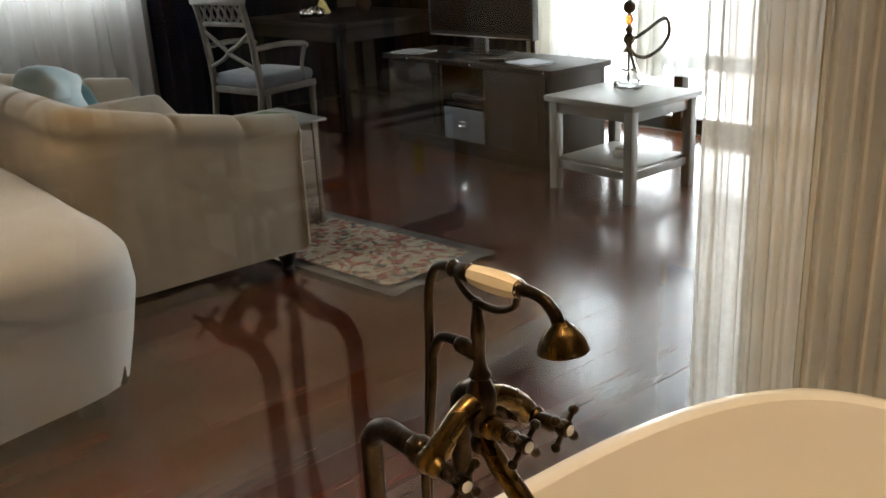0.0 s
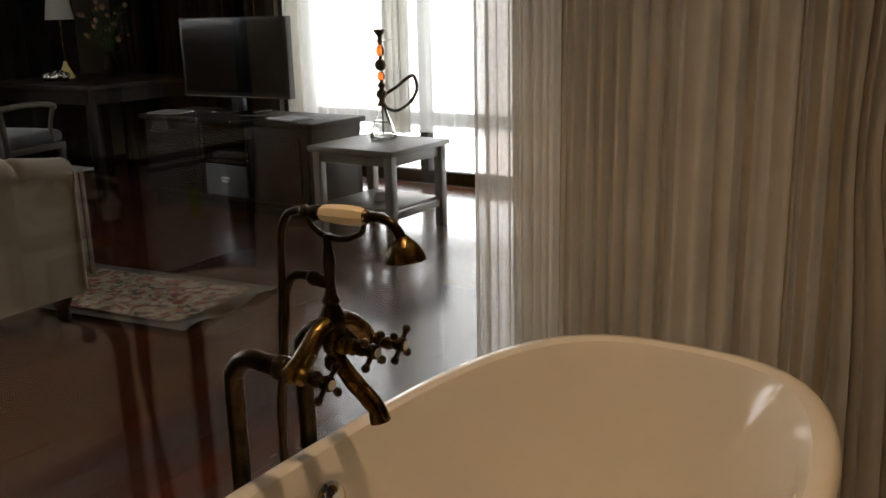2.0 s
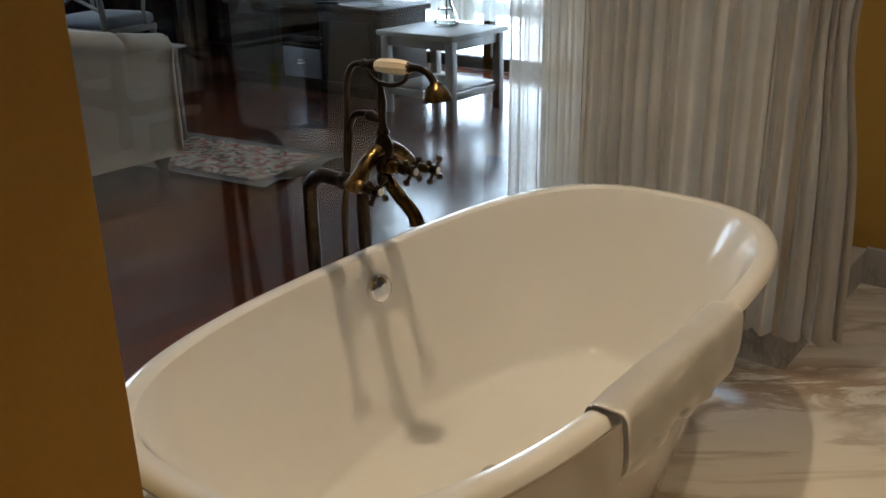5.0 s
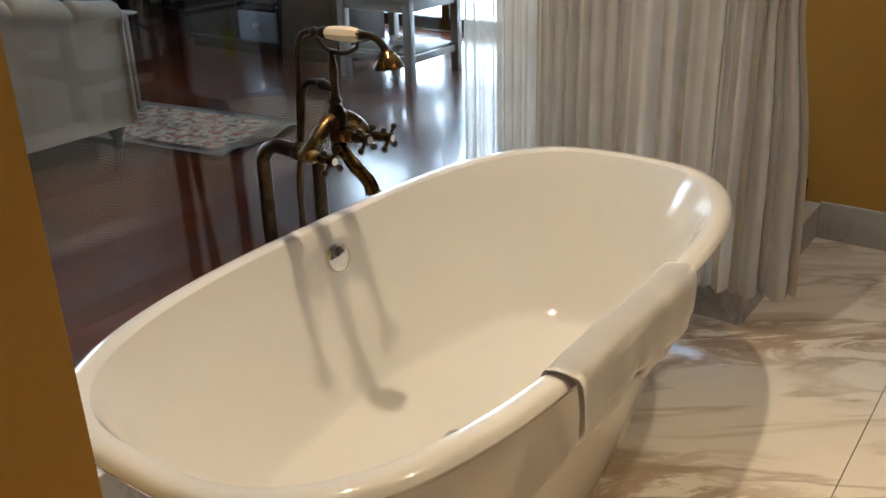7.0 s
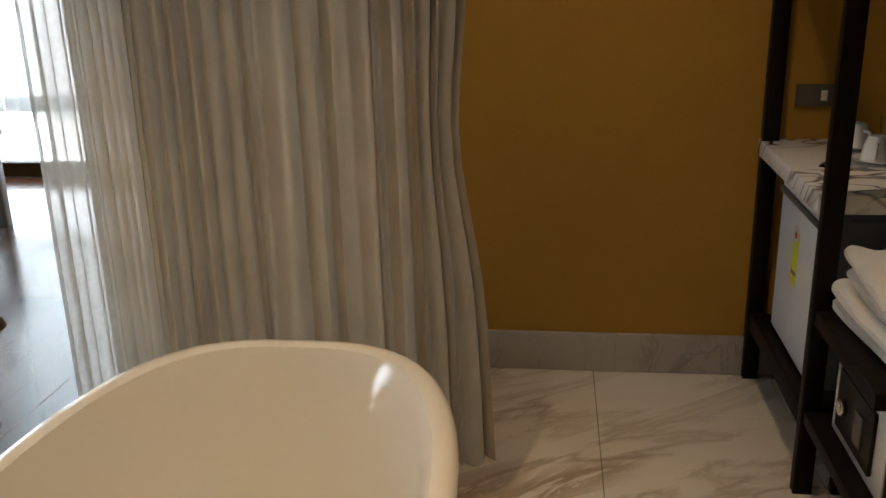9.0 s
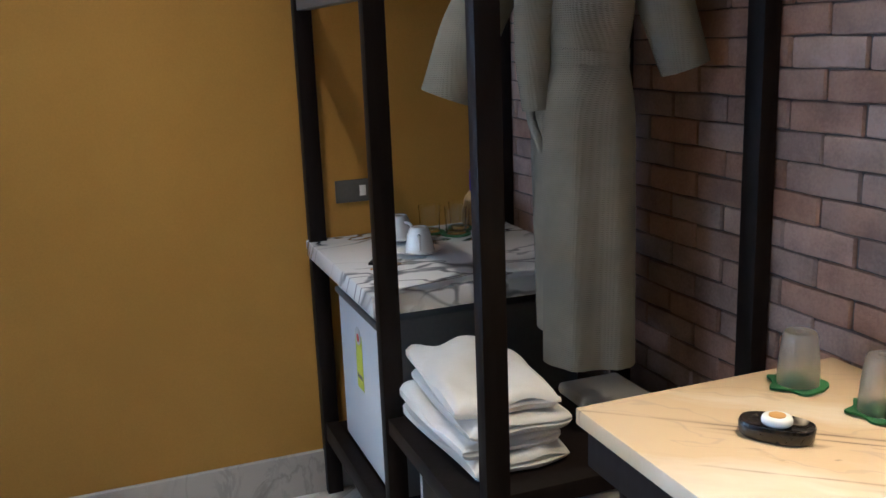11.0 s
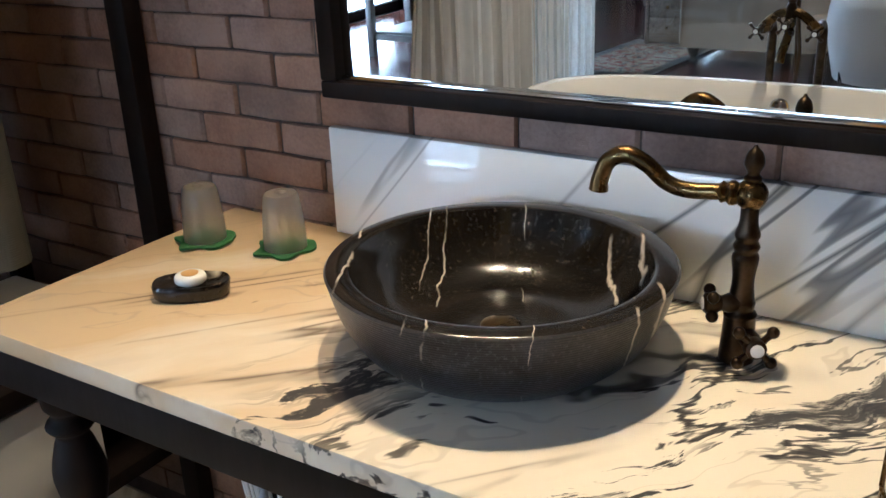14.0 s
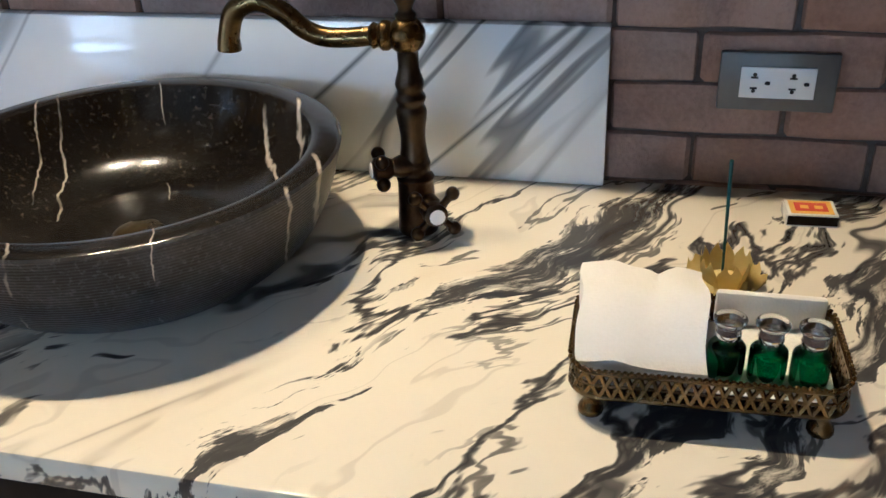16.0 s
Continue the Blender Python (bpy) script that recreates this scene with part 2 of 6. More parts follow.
GREY = surface("grey_plate", (0.10, 0.097, 0.09), (0.13, 0.125, 0.115), 0.4, bump=0.05)
STEELBLUE = surface("painted_drawer", (0.07, 0.08, 0.095), (0.10, 0.11, 0.125), 0.45)
STICK = surface("incense_green", (0.01, 0.07, 0.07), (0.015, 0.10, 0.10), 0.8)
RED = surface("red_print", (0.55, 0.05, 0.02), (0.62, 0.07, 0.03), 0.6, bump=0.0)
YELLOW = surface("yellow_print", (0.75, 0.42, 0.05), (0.8, 0.48, 0.08), 0.6, bump=0.0)
LIME = surface("yellow_sticker", (0.62, 0.66, 0.04), (0.68, 0.72, 0.06), 0.5, bump=0.0)
PAPER = surface("paper", (0.6, 0.6, 0.57), (0.7, 0.7, 0.66), 0.7, bump=0.0)
PURPLE = surface("purple_foil", (0.10, 0.03, 0.25), (0.15, 0.05, 0.33), 0.3, bump=0.0)
CORK = surface("snack_wrap", (0.45, 0.25, 0.07), (0.55, 0.33, 0.1), 0.4, bump=0.0)
OUTSIDE = glow("bright_outdoors", (0.95, 0.98, 1.0), 5.0)
BULB = glow("lamp_lens", (1.0, 0.72, 0.42), 30.0)
SHADE = cloth("lamp_shade_cloth", (0.62, 0.62, 0.6), (0.7, 0.7, 0.68), 0.4)


def black_stone(low, high, speckle, dust, rare=0.60):
    m, nt, b = nodes_of("black_marble")
    dot = nt.nodes.new("ShaderNodeVectorMath")
    dot.operation = "DOT_PRODUCT"
    dot.inputs[1].default_value = (0.88, 0.46, 0.10)
    nt.links.new(where(nt), dot.inputs[0])
    wobble = maths(nt, "MULTIPLY", noise_at(nt, where(nt), 16, 4, 0.6), 0.022)
    n = nt.nodes.new("ShaderNodeTexNoise")
    n.noise_dimensions = "1D"
    n.inputs["Scale"].default_value, n.inputs["Detail"].default_value = 9.0, 1.0
    nt.links.new(maths(nt, "ADD", dot.outputs["Value"], wobble), n.inputs["W"])
    vein = ramp(nt, maths(nt, "ABSOLUTE", maths(nt, "SUBTRACT", n.outputs["Fac"], 0.5)), [(0.0, (1,) * 3), (0.004, (0.7,) * 3), (0.008, (0,) * 3)])
    breaks = ramp(nt, noise_at(nt, where(nt), 11, 3), [(0.46, (0,) * 3), (0.56, (1,) * 3)])
    specks = ramp(nt, noise_at(nt, where(nt), speckle, 4, 0.7), [(rare, (0,) * 3), (rare + 0.14, (0.45,) * 3)])
    clouds = ramp(nt, noise_at(nt, where(nt), 14, 6), [(0.35, low), (0.7, high)])
    col = mixed(nt, specks, clouds, dust)
    col = mixed(nt, maths(nt, "MULTIPLY", vein, breaks), col, (0.55, 0.49, 0.41))
    nt.links.new(col, b.inputs["Base Color"])
    return m, nt, b


BLACK, _nt, _b = black_stone((0.006, 0.0055, 0.0055), (0.019, 0.0165, 0.0145), 190, (0.16, 0.12, 0.08), 0.58)
_b.inputs["Roughness"].default_value = 0.15
HONED, _nt, _b = black_stone((0.006, 0.006, 0.007), (0.056, 0.055, 0.062), 190, (0.12, 0.12, 0.135), 0.53)
_b.inputs["Roughness"].default_value = 0.33
_b.inputs["Specular IOR Level"].default_value = 0.3
_wave = node(_nt, "ShaderNodeTexWave", Scale=95.0, Distortion=1.5, Detail=2.0)
_wave.bands_direction = "Z"
_nt.links.new(where(_nt), _wave.inputs["Vector"])
bumped(_nt, _b, _wave.outputs["Fac"], 0.25, 0.001)


def waffle():
    m, nt, b = nodes_of("grey_waffle_cotton")
    vec = where(nt)
    col = ramp(nt, noise_at(nt, vec, 6, 4), [(0.38, (0.165, 0.155, 0.122)), (0.62, (0.215, 0.20, 0.158))])
    nt.links.new(col, b.inputs["Base Color"])
    b.inputs["Roughness"].default_value = 0.92
    hs = []
    for axis in ("X", "Z"):
        w = node(nt, "ShaderNodeTexWave", Scale=70.0, Distortion=0.4)
        w.bands_direction = axis
        nt.links.new(vec, w.inputs["Vector"])
        hs.append(w.outputs["Fac"])
    bumped(nt, b, maths(nt, "MULTIPLY", hs[0], hs[1]), 0.4, 0.002)
    return m


WAFFLE = waffle()


def bold_marble():
    """White polished stone: dark torn bands and long veins on the slant, dense towards one end, plain and tan towards
    the other, the tan partly lamp warmth put into the colour.
    """
    m, nt, b = nodes_of("veined_marble")
    base = where(nt, (1, 1, 1), (0, 0, -50))
    warp = node(nt, "ShaderNodeTexNoise", Scale=4.5, Detail=3.0)
    nt.links.new(base, warp.inputs["Vector"])
    small = node(nt, "ShaderNodeVectorMath")
    small.operation = "SCALE"
    small.inputs["Scale"].default_value = 0.16
    nt.links.new(warp.outputs["Color"], small.inputs[0])
    total = node(nt, "ShaderNodeVectorMath")
    nt.links.new(base, total.inputs[0])
    nt.links.new(small.outputs[0], total.inputs[1])
    long_ = node(nt, "ShaderNodeMapping")
    long_.inputs["Scale"].default_value = (0.42, 1.9, 1.0)
    nt.links.new(total.outputs[0], long_.inputs["Vector"])
    vec = long_.outputs[0]
    sep = nt.nodes.new("ShaderNodeSeparateXYZ")
    nt.links.new(nt.nodes.new("ShaderNodeNewGeometry").outputs["Position"], sep.inputs[0])
    lean = maths(nt, "SUBTRACT", 0.42, sep.outputs[0])

    def ridge(scale, detail, rough, width, strength, mid=0.5):
        n = noise_at(nt, vec, scale, detail, rough)
        return ramp(nt, maths(nt, "ABSOLUTE", maths(nt, "SUBTRACT", n, mid)), [(0.0, (strength,) * 3), (width * 0.6, (strength * 0.9,) * 3), (width, (0.0,) * 3)])

    blob = maths(nt, "ADD", noise_at(nt, vec, 4.4, 7, 0.62), maths(nt, "MULTIPLY", lean, 0.125))
    blob = ramp(nt, blob, [(0.606, (0.0,) * 3), (0.614, (0.95,) * 3), (0.72, (1.0,) * 3)])
    torn = ramp(nt, noise_at(nt, vec, 30, 6, 0.72), [(0.50, (1.0,) * 3), (0.60, (0.45,) * 3), (0.68, (0.12,) * 3)])
    gate = ramp(nt, maths(nt, "ADD", noise_at(nt, vec, 2.0, 3), maths(nt, "MULTIPLY", lean, 0.42)), [(0.40, (0.0,) * 3), (0.52, (1.0,) * 3)])
    # tan end: the stone's own beige plus lamp warmth painted in
    tan = ramp(nt, maths(nt, "ADD", noise_at(nt, vec, 3.0, 5), maths(nt, "MULTIPLY", lean, -0.55)), [(0.46, (0.0,) * 3), (0.80, (0.88,) * 3)])
    col = ramp(nt, noise_at(nt, base, 3.0, 5), [(0.35, (0.84, 0.79, 0.68)), (0.7, (0.78, 0.72, 0.60))])
    col = mixed(nt, tan, col, (0.62, 0.45, 0.25))
    col = mixed(nt, ridge(4.0, 3, 0.5, 0.008, 0.25), col, (0.36, 0.31, 0.26))
    col = mixed(nt, maths(nt, "MULTIPLY", ridge(1.7, 4, 0.5, 0.009, 0.95, 0.53), gate), col, (0.05, 0.05, 0.055))
    col = mixed(nt, maths(nt, "MULTIPLY", ridge(3.0, 6, 0.58, 0.016, 1.0, 0.47), gate), col, (0.05, 0.048, 0.052))
    col = mixed(nt, maths(nt, "MULTIPLY", blob, torn), col, (0.045, 0.045, 0.05))
    fine = ramp(nt, maths(nt, "ADD", noise_at(nt, vec, 3.1, 3), maths(nt, "MULTIPLY", lean, 0.25)), [(0.44, (0.0,) * 3), (0.54, (1.0,) * 3)])
    col = mixed(nt, maths(nt, "MULTIPLY", ridge(5.6, 5, 0.58, 0.013, 0.85, 0.52), fine), col, (0.07, 0.066, 0.068))
    far_ = node(nt, "ShaderNodeMapping")
    far_.inputs["Scale"].default_value = (0.10, 1.5, 1.0)
    far_.inputs["Rotation"].default_value = (0, 0, radians(10))
    nt.links.new(base, far_.inputs["Vector"])
    streak = maths(nt, "ABSOLUTE", maths(nt, "SUBTRACT", noise_at(nt, far_.outputs[0], 4.2, 3, 0.5), 0.48))
    broken = ramp(nt, noise_at(nt, vec, 3.4, 3), [(0.47, (0.04,) * 3), (0.58, (1.0,) * 3)])
    streak = ramp(nt, streak, [(0.0, (0.9,) * 3), (0.004, (0.6,) * 3), (0.010, (0.15,) * 3), (0.022, (0.0,) * 3)])
    col = mixed(nt, maths(nt, "MULTIPLY", streak, broken), col, (0.16, 0.12, 0.09))
    nt.links.new(col, b.inputs["Base Color"])
    b.inputs["Roughness"].default_value = 0.09
    return m


SLAB = bold_marble()


def rug_cloth():
    m, nt, b = nodes_of("floral_rug_weave")
    vec = where(nt, local=True)
    v = node(nt, "ShaderNodeTexVoronoi", Scale=38.0)
    warp = node(nt, "ShaderNodeVectorMath")
    n = node(nt, "ShaderNodeTexNoise", Scale=14.0, Detail=4.0)
    nt.links.new(vec, n.inputs["Vector"])
    nt.links.new(vec, warp.inputs[0])
    sc = node(nt, "ShaderNodeVectorMath")
    sc.operation = "SCALE"
    sc.inputs["Scale"].default_value = 0.09
    nt.links.new(n.outputs["Color"], sc.inputs[0])
    nt.links.new(sc.outputs[0], warp.inputs[1])
    nt.links.new(warp.outputs[0], v.inputs["Vector"])
    sep = nt.nodes.new("ShaderNodeSeparateColor")
    nt.links.new(v.outputs["Color"], sep.inputs[0])
    col = ramp(nt, sep.outputs[0], [(0.0, (0.30, 0.26, 0.20)), (0.30, (0.24, 0.20, 0.145)), (0.42, (0.20, 0.055, 0.04)), (0.60, (0.25, 0.11, 0.07)), (0.76, (0.075, 0.07, 0.06)), (0.88, (0.26, 0.20, 0.135))])
    for r in nt.nodes:
        if r.bl_idname == "ShaderNodeValToRGB":
            r.color_ramp.interpolation = "CONSTANT"
    nt.links.new(col, b.inputs["Base Color"])
    b.inputs["Roughness"].default_value = 0.95
    bumped(nt, b, noise_at(nt, vec, 500, 2), 0.5, 0.002)
    return m


RUG = rug_cloth()
RUGEDGE = cloth("rug_border", (0.05, 0.038, 0.032), (0.085, 0.066, 0.055))
for _m, _spec in ((WENGE, 0.12), (CHESTWOOD, 0.08), (SCREEN, 0.15), (DARK, 0.3), (NAVY, 0.05), (BLACKOUT, 0.05)):
    _m.node_tree.nodes["Principled BSDF"].inputs["Specular IOR Level"].default_value = _spec
for _m in (NAVY, BLACKOUT):
    _m.node_tree.nodes["Principled BSDF"].inputs["Sheen Weight"].default_value = 0.0
MIRROR = surface("silvered_mirror", (0.92, 0.93, 0.93), (0.93, 0.94, 0.94), 0.0, 1.0, bump=0.0, spread=0.0)

# ---- mesh helpers ----


def mesh_of(bm, name, mat, smooth=True):
    bmesh.ops.recalc_face_normals(bm, faces=bm.faces)
    me = bpy.data.meshes.new(name)
    for f in bm.faces:
        f.smooth = smooth
    bm.to_mesh(me)
    bm.free()
    me.materials.append(mat)
    if smooth:
        me.set_sharp_from_angle(angle=radians(38))
    return me


def part(name, bm, mat, parent, label="", smooth=True):
    ob = new(name, mesh_of(bm, name, mat, smooth))
    ob.parent = parent
    if label:
        ob["label"] = label
    return ob


def thing(name, label, category, at=(0, 0, 0), turn=0.0, group=""):
    ob = new(name)
    ob.empty_display_size = 0.05
    ob.matrix_world = pose(*at, 0, 0, turn)
    return tagged(ob, label, category, group)


def setting(name, bm, mat, label="", category=""):
    return tagged(new(name, mesh_of(bm, name, mat, False)), label, category, "", "structure")


def box(bm, a, b, bevel=0.0, seg=2):
    """A box between two corners, with rounded edges."""
    g = bmesh.ops.create_cube(bm, size=1.0)["verts"]
    c = [(p + q) / 2 for p, q in zip(a, b)]
    s = [abs(q - p) for p, q in zip(a, b)]
    for v in g:
        v.co = Vector((c[i] + v.co[i] * s[i] for i in range(3)))
    if bevel:
        bmesh.ops.bevel(bm, geom=list({e for v in g for e in v.link_edges}), offset=bevel, segments=seg, profile=0.5, affect="EDGES")
    return bm


def B(a, b, bevel=0.0, seg=2):
    return box(bmesh.new(), a, b, bevel, seg)


def ring(bm, centre, axis_u, axis_v, r, seg):
    return [bm.verts.new(Vector(centre) + r * (math.cos(2 * math.pi * i / seg) * axis_u + math.sin(2 * math.pi * i / seg) * axis_v)) for i in range(seg)]


def bridge(bm, a, b):
    for i in range(len(a)):
        j = (i + 1) % len(a)
        bm.faces.new((a[i], a[j], b[j], b[i]))


def smooth_path(pts, n=8):
    """Points along a Catmull-Rom curve through pts."""
    p = [Vector(q) for q in pts]
    p = [2 * p[0] - p[1]] + p + [2 * p[-1] - p[-2]]
    out = []
    for i in range(1, len(p) - 2):
        for k in range(n):
            t = k / n
            out.append(0.5 * (2 * p[i] + (p[i + 1] - p[i - 1]) * t + (2 * p[i - 1] - 5 * p[i] + 4 * p[i + 1] - p[i + 2]) * t * t + (3 * p[i] - p[i - 1] - 3 * p[i + 1] + p[i + 2]) * t ** 3))
    return out + [p[-2]]


def tube(bm, pts, r, seg=12, caps=True):
    """A tube along pts; r is one radius or a list of them."""
    pts = [Vector(q) for q in pts]
    rs = [r] * len(pts) if isinstance(r, (int, float)) else [float(np.interp(i / (len(pts) - 1), np.linspace(0, 1, len(r)), r)) for i in range(len(pts))]
    d = (pts[1] - pts[0]).normalized()
    u = d.orthogonal().normalized()
    rings = []
    for i, q in enumerate(pts):
        d = (pts[min(i + 1, len(pts) - 1)] - pts[max(i - 1, 0)]).normalized()
        u = (u - d * u.dot(d)).normalized()
        rings.append(ring(bm, q, u, d.cross(u), rs[i], seg))
    for a, b in zip(rings, rings[1:]):
        bridge(bm, a, b)
    if caps:
        bm.faces.new(rings[0][::-1])
        bm.faces.new(rings[-1])
    return bm


def T(pts, r, seg=12, n=8):
    return tube(bmesh.new(), smooth_path(pts, n) if len(pts) > 2 else pts, r, seg)


def lathe(bm, profile, at=(0, 0, 0), seg=32, turn=None, closed=False, caps=(1, 1)):
    """A turned shape: profile rows of (radius, height), round z or, with turn, round another axis."""
    m = Matrix.Translation(at) @ (turn.to_matrix().to_4x4() if turn else Matrix())
    rings = []
    for r, h in profile:
        rings.append([bm.verts.new(m @ Vector((max(r, 1e-4) * math.cos(2 * math.pi * i / seg), max(r, 1e-4) * math.sin(2 * math.pi * i / seg), h))) for i in range(seg)])
    for a, b in zip(rings, rings[1:]):
        bridge(bm, a, b)
    if closed:
        bridge(bm, rings[-1], rings[0])
    else:
        if caps[0]:
            bm.faces.new(rings[0][::-1])
        if caps[1]:
            bm.faces.new(rings[-1])
    return bm


def L(profile, at=(0, 0, 0), seg=32, turn=None, closed=False, caps=(1, 1)):
    return lathe(bmesh.new(), profile, at, seg, turn, closed, caps)


def along(d):
    return Vector(d).to_track_quat("Z", "Y")


def curved(profile, n=5):
    """A finer profile by smooth interpolation."""
    return [(v.x, v.y) for v in smooth_path([(r, h, 0) for r, h in profile], n)]


def drape(top, bottom, z1, z0, folds, depth, seed=0, rows=26, cols=None, hem=0.0, thick=0.004, crisp=0.28, lean=0.12, sway=None, uneven=0.0):
    """Hanging cloth between a line at the top and one at the bottom, in uneven folds."""
    rnd = random.Random(seed)
    cols = cols or folds * 14
    ph = [rnd.uniform(-0.5, 0.5) for _ in range(folds + 3)]
    am = [rnd.uniform(0.45, 1.25) for _ in range(folds + 3)]
    dr = [rnd.uniform(-0.5, 0.5) for _ in range(folds + 3)]
    cuts = np.cumsum([0.0] + [1 + uneven * rnd.uniform(-1, 1) for _ in range(folds)])
    cuts = cuts / cuts[-1]
    bm = bmesh.new()
    grid = []
    for j in range(rows + 1):
        v = j / rows
        z = z1 + (z0 - z1) * v
        line = []
        for i in range(cols + 1):
            s = i / cols
            a = (1 - s) * Vector(top[0]) + s * Vector(top[1])
            b = (1 - s) * Vector(bottom[0]) + s * Vector(bottom[1])
            c = a.lerp(b, v ** 1.3)
            d = (Vector(bottom[1]) - Vector(bottom[0])).normalized()
            nrm = Vector((-d.y, d.x))
            f = float(np.interp(s, cuts, range(folds + 1)))
            k = int(f)
            w = f - k
            local = ph[k] * (1 - w) + ph[k + 1] * w
            amp = (am[k] * (1 - w) + am[k + 1] * w) * depth * (0.75 + 0.35 * v)
            arg = 2 * math.pi * (f + 0.35 * local + lean * v * (dr[k] * (1 - w) + dr[k + 1] * w))
            wave = math.sin(arg) + crisp * math.sin(2 * arg + local * 4) + 0.3 * crisp * math.sin(3 * arg + 7 * local)
            if sway:
                c = c + d * (s * sway(z) * (Vector(bottom[1]) - Vector(bottom[0])).length)
            c = c + nrm * (amp * wave) + d * (0.25 * amp * math.cos(arg))
            line.append(bm.verts.new((c.x, c.y, z + (hem * math.sin(arg * 0.5) * v if j == rows else 0))))
        grid.append(line)
    for a, b in zip(grid, grid[1:]):
        for i in range(cols):
            bm.faces.new((a[i], a[i + 1], b[i + 1], b[i]))
    if thick:
        bmesh.ops.solidify(bm, geom=list(bm.faces), thickness=thick)
    return bm


def wall(name, a, b, mat, holes=(), label="", category="wall"):
    """A wall between two corners; holes: boxes cut through, given as (low, high) along its length and height."""
    ax = 0 if abs(b[0] - a[0]) > abs(b[1] - a[1]) else 1
    bm = bmesh.new()
    cuts = sorted({a[ax], b[ax], *[h[0] for h in holes], *[h[1] for h in holes]})
    zs = sorted({a[2], b[2], *[h[2] for h in holes], *[h[3] for h in holes]})
    for p, q in zip(cuts, cuts[1:]):
        for r, s in zip(zs, zs[1:]):
            if any(h[0] <= p and q <= h[1] and h[2] <= r and s <= h[3] for h in holes):
                continue
            lo, hi = list(a), list(b)
            lo[ax], hi[ax], lo[2], hi[2] = p, q, r, s
            box(bm, lo, hi)
    bmesh.ops.remove_doubles(bm, verts=bm.verts, dist=1e-4)
    seen = {}
    for f in list(bm.faces):
        seen.setdefault(tuple(round(c, 4) for c in f.calc_center_median()), []).append(f)
    bmesh.ops.delete(bm, geom=[f for fs in seen.values() if len(fs) > 1 for f in fs], context="FACES_ONLY")
    return setting(name, bm, mat, label, category)


# ---- the setting ----
STEP = 0.13
TOP = 2.75
BACK = -1.415
EAST, GLASS_Y, WALL_END = 2.645, 1.09, 0.56

wall("wall_east", (EAST, BACK - 0.15, 0), (EAST + 0.12, WALL_END, TOP), OCHRE, label="smooth ochre yellow painted bathroom wall")
wall("wall_stub", (-2.2, 0.353, 0), (-0.245, 1.09, TOP), OCHRE, label="thick ochre yellow wall beside the bathtub")
wall("wall_west", (-2.35, BACK - 0.15, 0), (-2.2, 1.09, TOP), OCHRE, label="ochre yellow painted wall")
wall("wall_hall", (EAST + 0.12, WALL_END - 0.12, 0), (5.0, WALL_END, TOP), PLASTER, label="plain grey-brown plaster wall")
wall("wall_window", (4.86, WALL_END, 0), (5.0, 6.98, TOP), PLASTER, [(1.3, 4.66, STEP, 2.45)], "grey-brown wall with a tall window")
wall("wall_far", (-2.5, 6.84, 0), (4.86, 6.98, TOP), PLASTER, [(0.4, 2.8, 1.15, 2.45)], "grey-brown wall behind navy curtains")
wall("wall_bedroom", (-2.65, 1.09, 0), (-2.5, 6.98, TOP), PLASTER, label="grey-brown bedroom wall")
wall("wall_bed_side", (-2.5, 1.09, 0), (-2.2, 1.2, TOP), PLASTER, label="grey-brown wall return")
setting("ceiling", B((-2.65, BACK - 0.15, TOP), (5.0, 6.98, TOP + 0.12)), CEIL, "plain dark brown ceiling, unseen, toned to cut bounce light", "ceiling")
setting("floor", B((-2.35, BACK - 0.15, -0.1), (EAST, 1.1, -0.012)), GROUT, "cream veined marble tile floor", "floor")
bm = bmesh.new()
box(bm, (-2.5, GLASS_Y + 0.03, -0.1), (4.86, 6.84, STEP - 0.016))
box(bm, (1.86, 0.262, -0.1), (EAST, WALL_END, STEP - 0.016))
box(bm, (1.86, WALL_END, -0.1), (4.86, GLASS_Y + 0.03, STEP - 0.016))
wood_floor = setting("wood_floor", bm, MORTAR, "dark red-brown polished wooden plank floor", "floor")
setting("kerb", B((1.86, 0.205, -0.012), (EAST, 0.262, STEP + 0.002), 0.004), KERB, "grey marble step edge", "step")
setting("kerb_side", B((1.80, 0.205, -0.012), (1.858, GLASS_Y + 0.03, STEP + 0.002), 0.004), KERB, "grey marble step edge", "step")
setting("kerb_glass", B((-0.245, GLASS_Y - 0.03, -0.012), (1.80, GLASS_Y + 0.03, STEP + 0.002), 0.004), KERB, "grey marble sill below the glass", "step")
setting("baseboard", B((EAST - 0.018, BACK, 0.0), (EAST, 0.205, STEP + 0.012), 0.003), KERB, "grey marble skirting", "baseboard")
setting("baseboard_hall", B((EAST - 0.016, 0.262, STEP), (EAST, WALL_END, STEP + 0.09), 0.003), WENGE, "dark wood skirting", "baseboard")

pane = setting("glass_partition", B((-0.245, GLASS_Y - 0.004, STEP + 0.002), (1.69, GLASS_Y + 0.004, TOP)), GLASS, "large clear frameless glass partition", "glass wall")
pane.visible_shadow = False

# window frame in the east living room wall, and the bright outdoors
win = thing("window_east", "tall dark-framed window with bright daylight", "window", (4.93, 1.3, STEP))
win["kind"] = "structure"
for y in (0.0, 1.08, 2.20, 3.29):
    part("mullion", B((-0.04, y, 0.0), (0.04, y + 0.07, 2.32), 0.004), CHESTWOOD, win)
for z in (0.0, 0.41, 2.25):
    part("transom", B((-0.035, 0.07, z), (0.035, 3.29, z + 0.09), 0.004), CHESTWOOD, win)
far = thing("window_far", "window with bright daylight behind a sheer", "window", (0.4, 6.91, 1.15))
far["kind"] = "structure"
